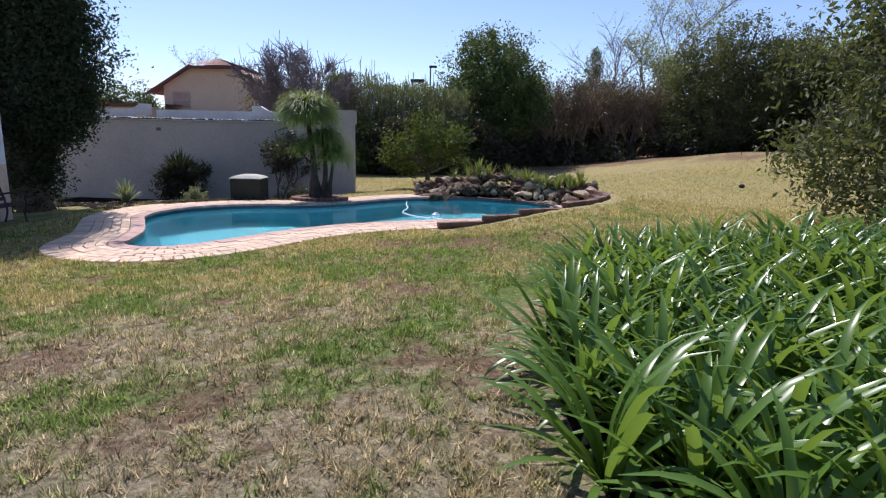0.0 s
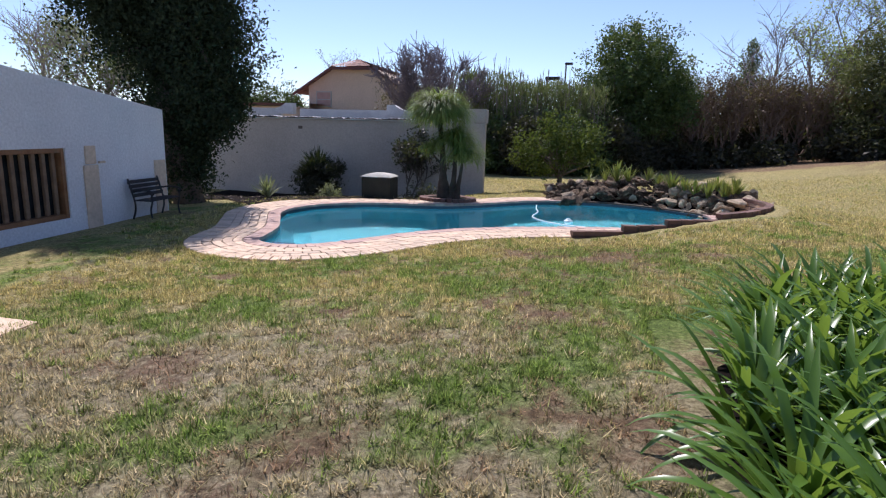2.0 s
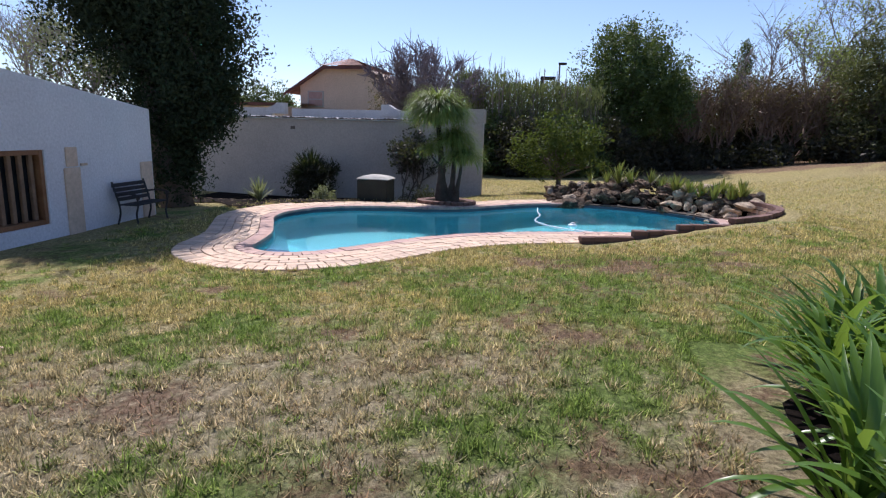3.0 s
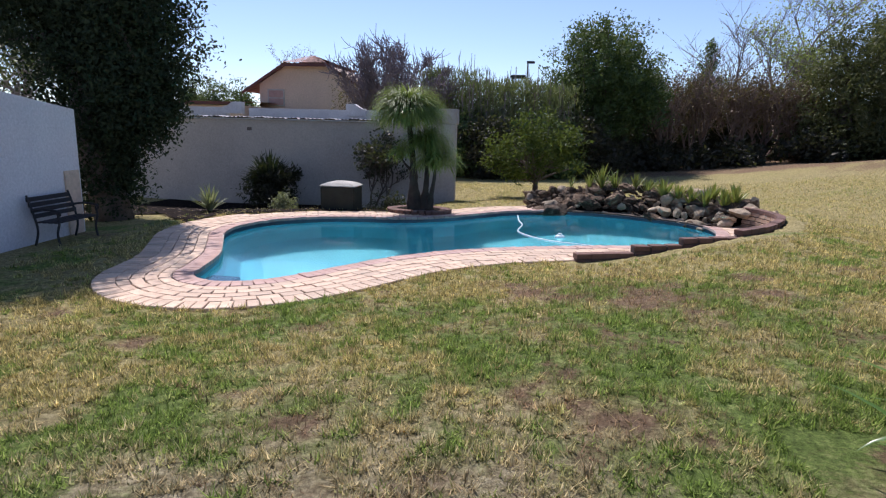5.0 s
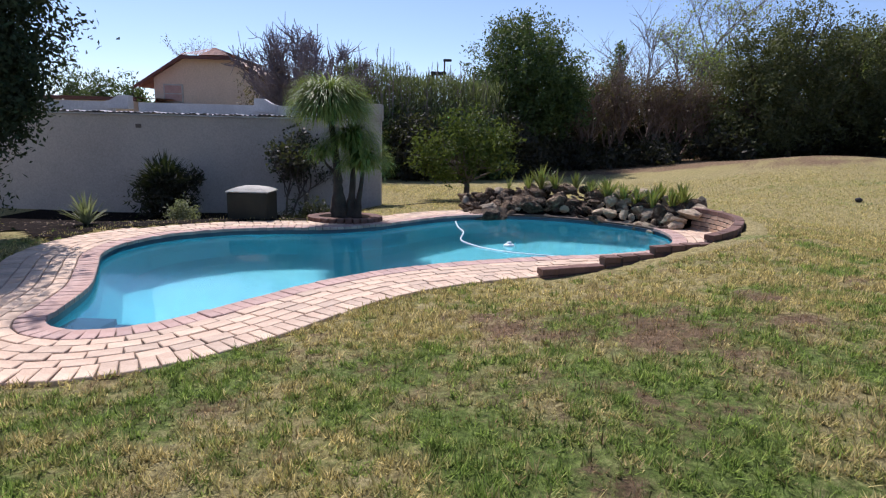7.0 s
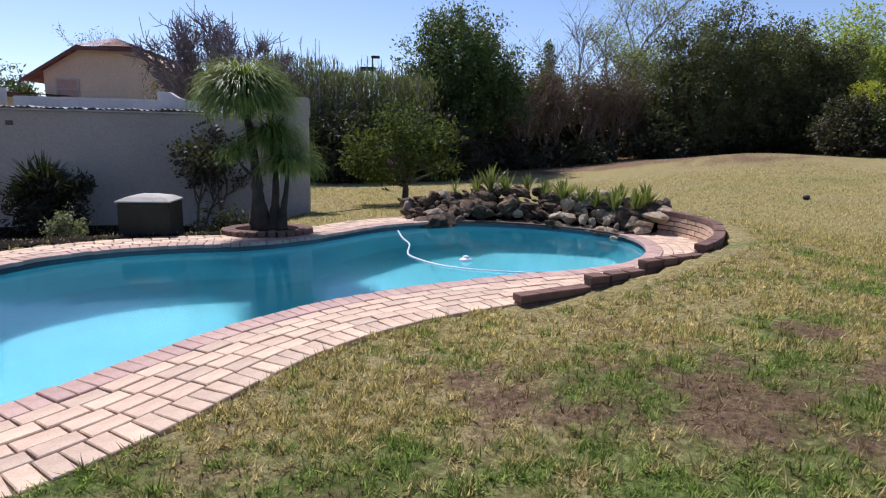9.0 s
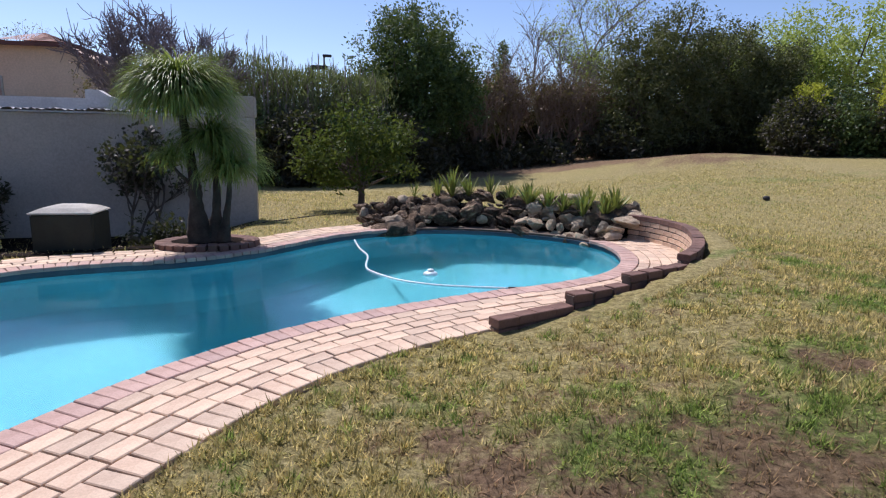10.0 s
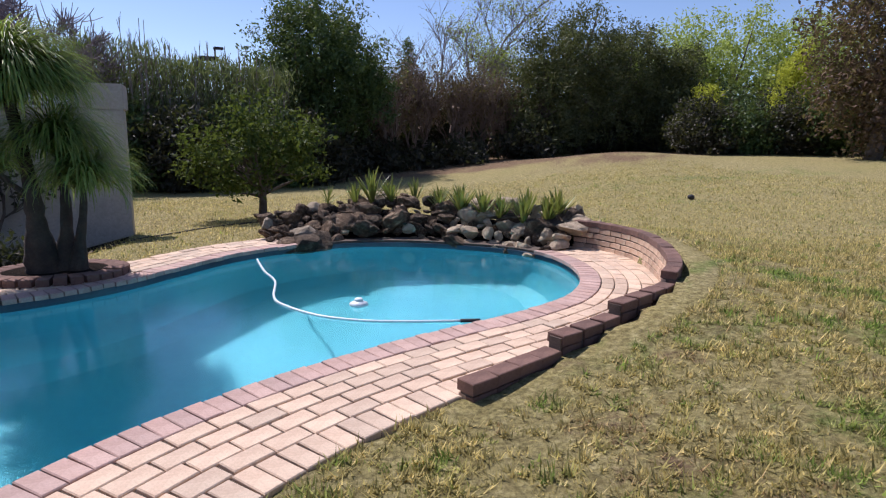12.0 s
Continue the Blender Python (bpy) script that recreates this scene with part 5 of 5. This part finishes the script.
# ---- brick pieces: deck, kerb and low wall ----
def brick_arrays(l, w, h, c=0.006):
    """A brick with chamfered top, its top centre at the origin."""
    a, b = l / 2, w / 2
    v = [(-a, -b, -h), (a, -b, -h), (a, b, -h), (-a, b, -h), (-a, -b, -c), (a, -b, -c), (a, b, -c), (-a, b, -c),
         (-a + c, -b + c, 0), (a - c, -b + c, 0), (a - c, b - c, 0), (-a + c, b - c, 0)]
    f = [(8, 9, 10, 11), (3, 2, 1, 0)]
    for i in range(4):
        j = (i + 1) % 4
        f += [(i, j, 4 + j, 4 + i), (4 + i, 4 + j, 8 + j, 8 + i)]
    return np.array(v), f


def brick_mesh(name, l, w, h, material):
    v, f = brick_arrays(l, w, h)
    me = bpy.data.meshes.new(name)
    me.from_pydata([tuple(p) for p in v], [], f)
    me.materials.append(material)
    return me


def lay_course(offset, pitch, start=0.0):
    """Places along the pool outline at that offset: x, y, angle."""
    c = POOL + NORM * offset
    c = np.r_[c, c[:1]]
    seg = np.r_[0, np.cumsum(np.linalg.norm(np.diff(c, axis=0), axis=1))]
    n = int(round(seg[-1] / pitch))
    s = (np.arange(n) + start) * seg[-1] / n
    x, y = np.interp(s, seg, c[:, 0]), np.interp(s, seg, c[:, 1])
    e = 0.03
    a = np.arctan2(np.interp((s + e) % seg[-1], seg, c[:, 1]) - y, np.interp((s + e) % seg[-1], seg, c[:, 0]) - x)
    return x, y, a


def deck_bricks():
    rng = np.random.default_rng(17)
    cope, head, stretch = 0.235, 0.235, 0.146
    todo = []
    x, y, a = lay_course(cope / 2 - 0.02, 0.122)
    todo += [("c", *p, 0.114, cope) for p in zip(x, y, a)]
    o = cope - 0.02 + 0.006
    for k in range(4):
        x, y, a = lay_course(o + stretch / 2, 0.248, 0.5 * (k % 2))
        todo += [("s", *p, 0.234, stretch - 0.012) for p in zip(x, y, a)]
        o += stretch
    x, y, a = lay_course(o + head / 2 + 0.004, 0.128)
    todo += [("h", *p, 0.116, head) for p in zip(x, y, a)]
    good = []
    for kind, bx, by, a, l, w in todo:
        d = distance(np.array([bx]), np.array([by]), POOL)[0][0]
        if d + w / 2 > float(deck_width(bx, by)) + 0.08:
            continue
        if by > 14.75 and bx > -0.45:
            continue
        good.append((kind, bx, by, a, l, w))
    good.sort(key=lambda g: (g[1] + 2.2) ** 2 + (g[2] - 9.4) ** 2)
    meshes = {"c": brick_mesh("brick", 0.115, 0.235, 0.055, M_COPE_O), "s": brick_mesh("brick", 0.234, 0.134, 0.05, M_PAVE_O), "h": brick_mesh("brick", 0.116, 0.235, 0.05, M_PAVE_O)}
    far = {"c": Bag(), "p": Bag()}
    for i, (kind, bx, by, a, l, w) in enumerate(good):
        dz = rng.normal() * 0.0025
        m = Matrix.Translation((bx, by, DECK + dz)) @ Euler((rng.normal() * 0.008, rng.normal() * 0.008, a + rng.normal() * 0.012)).to_matrix().to_4x4()
        if i < 300:
            ob = attach(new("brick", meshes[kind]), deck)
            ob.matrix_world = m
        else:
            v, f = brick_arrays(l, w, 0.05)
            v = np.array([m @ Vector(p) for p in v])
            far["c" if kind == "c" else "p"].add(v, f)
    for key, mat_ in (("c", M_COPE_I), ("p", M_PAVE_I)):
        ob = far[key].out("brick_rest", mat_, deck, "", False)
        tagged(ob, kind="stuff")


deck_bricks()


def kerb():
    """Low brick wall that steps up along the deck's edge and bends round its end."""
    rng = np.random.default_rng(23)
    top = tagged(holder("wall_kerb"), "stepped low brick wall round the pool deck's end", "brick wall", kind="structure")
    path = spline([(-0.10, 10.44), (0.66, 10.75), (1.41, 11.05), (2.37, 11.49), (2.98, 12.06), (3.56, 12.93), (3.88, 13.7), (3.88, 14.4), (3.68, 14.9)], 0.02, False)
    seg = np.r_[0, np.cumsum(np.linalg.norm(np.diff(path, axis=0), axis=1))]

    def at(s, off=0.0):
        p = np.array([np.interp(s, seg, path[:, 0]), np.interp(s, seg, path[:, 1])])
        q = np.array([np.interp(min(s + 0.03, seg[-1]), seg, path[:, 0]), np.interp(min(s + 0.03, seg[-1]), seg, path[:, 1])])
        r = np.array([np.interp(max(s - 0.03, 0), seg, path[:, 0]), np.interp(max(s - 0.03, 0), seg, path[:, 1])])
        t = (q - r) / np.linalg.norm(q - r)
        return p + np.array([-t[1], t[0]]) * off, math.atan2(t[1], t[0])

    def s_of(x):
        return float(seg[np.argmin(abs(path[:len(path) * 6 // 10, 0] - x))])
    cuts = [0.0, s_of(0.74), s_of(1.48), s_of(2.42), seg[-1]]
    tops = [-0.135, -0.035, 0.06, 0.165]
    cap_m = brick_mesh("brick", 0.222, 0.145, 0.075, M_KERB)
    face_m = brick_mesh("brick", 0.208, 0.062, 0.068, M_FACE)
    out_m = brick_mesh("brick", 0.218, 0.062, 0.074, M_KERB)
    core = Bag()
    for s0, s1, zt in zip(cuts, cuts[1:], tops):
        n = int(round((s1 - s0) / 0.232))
        for i in range(n):
            p, a = at(s0 + (i + 0.5) * (s1 - s0) / n)
            ob = attach(new("brick", cap_m), top)
            ob.matrix_world = Matrix.Translation((p[0], p[1], zt + rng.normal() * 0.003)) @ Euler((rng.normal() * 0.015, rng.normal() * 0.015, a + rng.normal() * 0.02)).to_matrix().to_4x4()
        z, row = zt - 0.087, 0
        while z > -0.30:
            m = int(round((s1 - s0) / 0.234))
            for i in range(m):
                for off, mesh in ((0.036, face_m), (-0.036, out_m)):
                    p, a = at(min(max(s0 + (i + 0.5 + 0.5 * (row % 2)) * (s1 - s0) / m, s0 + 0.11), s1 - 0.11), off)
                    if row > 2 and off < 0:
                        continue
                    ob = attach(new("brick", mesh), top)
                    ob.matrix_world = Matrix.Translation((p[0], p[1], z + rng.normal() * 0.002)) @ Euler((0, 0, a + rng.normal() * 0.015)).to_matrix().to_4x4()
            z -= 0.087
            row += 1
        k = max(int((s1 - s0) / 0.08), 2)
        ss = np.linspace(s0 + 0.01, s1 - 0.01, k)
        L, R = [at(s, 0.05)[0] for s in ss], [at(s, -0.05)[0] for s in ss]
        v = [(p[0], p[1], zt - 0.02) for p in L] + [(p[0], p[1], zt - 0.02) for p in R] + [(p[0], p[1], -0.4) for p in L] + [(p[0], p[1], -0.4) for p in R]
        f = []
        for i in range(k - 1):
            f += [(i, i + 1, k + i + 1, k + i), (i, 2 * k + i, 2 * k + i + 1, i + 1), (k + i, k + i + 1, 3 * k + i + 1, 3 * k + i)]
        f += [(0, k, 3 * k, 2 * k), (k - 1, 3 * k - 1, 4 * k - 1, 2 * k - 1)]
        core.add(v, f)
    core.out("joint_core", M_MORTAR, top, "", False)


kerb()


def palm_ring():
    rng = np.random.default_rng(29)
    ring = tagged(raw("palm_bed", [(-3.22 + 0.58 * math.cos(t), 14.85 + 0.42 * math.sin(t), -0.175) for t in np.linspace(0, 6.283, 28, endpoint=False)], [tuple(range(28))], M_SOIL_SHADED), "round soil bed edged with dark brick", "planting bed", kind="structure")
    me = brick_mesh("brick", 0.12, 0.22, 0.10, M_KERB)
    for i in range(28):
        t = i / 28 * 6.283
        ob = attach(new("brick", me), ring)
        ob.matrix_world = pose(-3.22 + 0.62 * math.cos(t), 14.85 + 0.46 * math.sin(t), -0.165 + rng.normal() * 0.004, 0, 0, math.degrees(math.atan2(0.46 * math.cos(t), -0.62 * math.sin(t))))


palm_ring()

# soil of the bed along the back wall, shade put into its colour
def wall_bed():
    xs, ys = np.arange(-12, -2.9, 0.2), np.arange(12.0, 18.95, 0.2)
    X, Y = np.meshgrid(xs, np.minimum(ys, 18.89))
    d = distance(X.ravel(), Y.ravel(), POOL[::4])[0]
    ok = (d > deck_width(X.ravel(), Y.ravel()) - 0.05) & (Y.ravel() > 12.4 + 0.5 * np.sin(X.ravel() * 2)) & ((X.ravel() < -3.6) | (Y.ravel() > 16.9))
    idx = np.arange(X.size).reshape(X.shape)
    f = np.stack([idx[:-1, :-1], idx[:-1, 1:], idx[1:, 1:], idx[1:, :-1]], -1).reshape(-1, 4)
    f = f[ok[f].all(1)]
    z = ground_z(X.ravel(), Y.ravel()) + 0.025
    tagged(raw("soil_bed", np.c_[X.ravel(), Y.ravel(), z], f, M_SOIL_SHADED, None, "", True), "soil bed along the wall, shade put into its near-black colour", "soil", kind="structure")


wall_bed()


def litter():
    """Dry leaves on the shaded beds and under the trees."""
    rng = np.random.default_rng(51)
    x, y = rng.uniform(-11, -3.1, 900), rng.uniform(12.2, 18.8, 900)
    d = distance(x, y, POOL[::4])[0]
    ok = d > deck_width(x, y) - 0.25 * rng.random(900) ** 3
    x, y = x[ok], y[ok]
    pts = np.c_[x, y, np.where(d[ok] < deck_width(x, y), DECK + 0.004, ground_z(x, y) + 0.03)]
    n = len(pts)
    a = rng.uniform(0, 6.283, n)
    u = np.c_[np.cos(a), np.sin(a), rng.uniform(-0.1, 0.5, n)] * rng.uniform(0.03, 0.07, (n, 1))
    w = np.c_[-np.sin(a), np.cos(a), rng.uniform(0, 0.4, n)] * 0.018
    quads("leaf_litter", np.stack([pts, pts + u * 0.5 + w, pts + u, pts + u * 0.5 - w * 0.6], 1), L_RUST)
    tagged(bpy.data.objects["leaf_litter"], "dry brown leaves scattered on the soil", "leaf litter", kind="stuff")


litter()
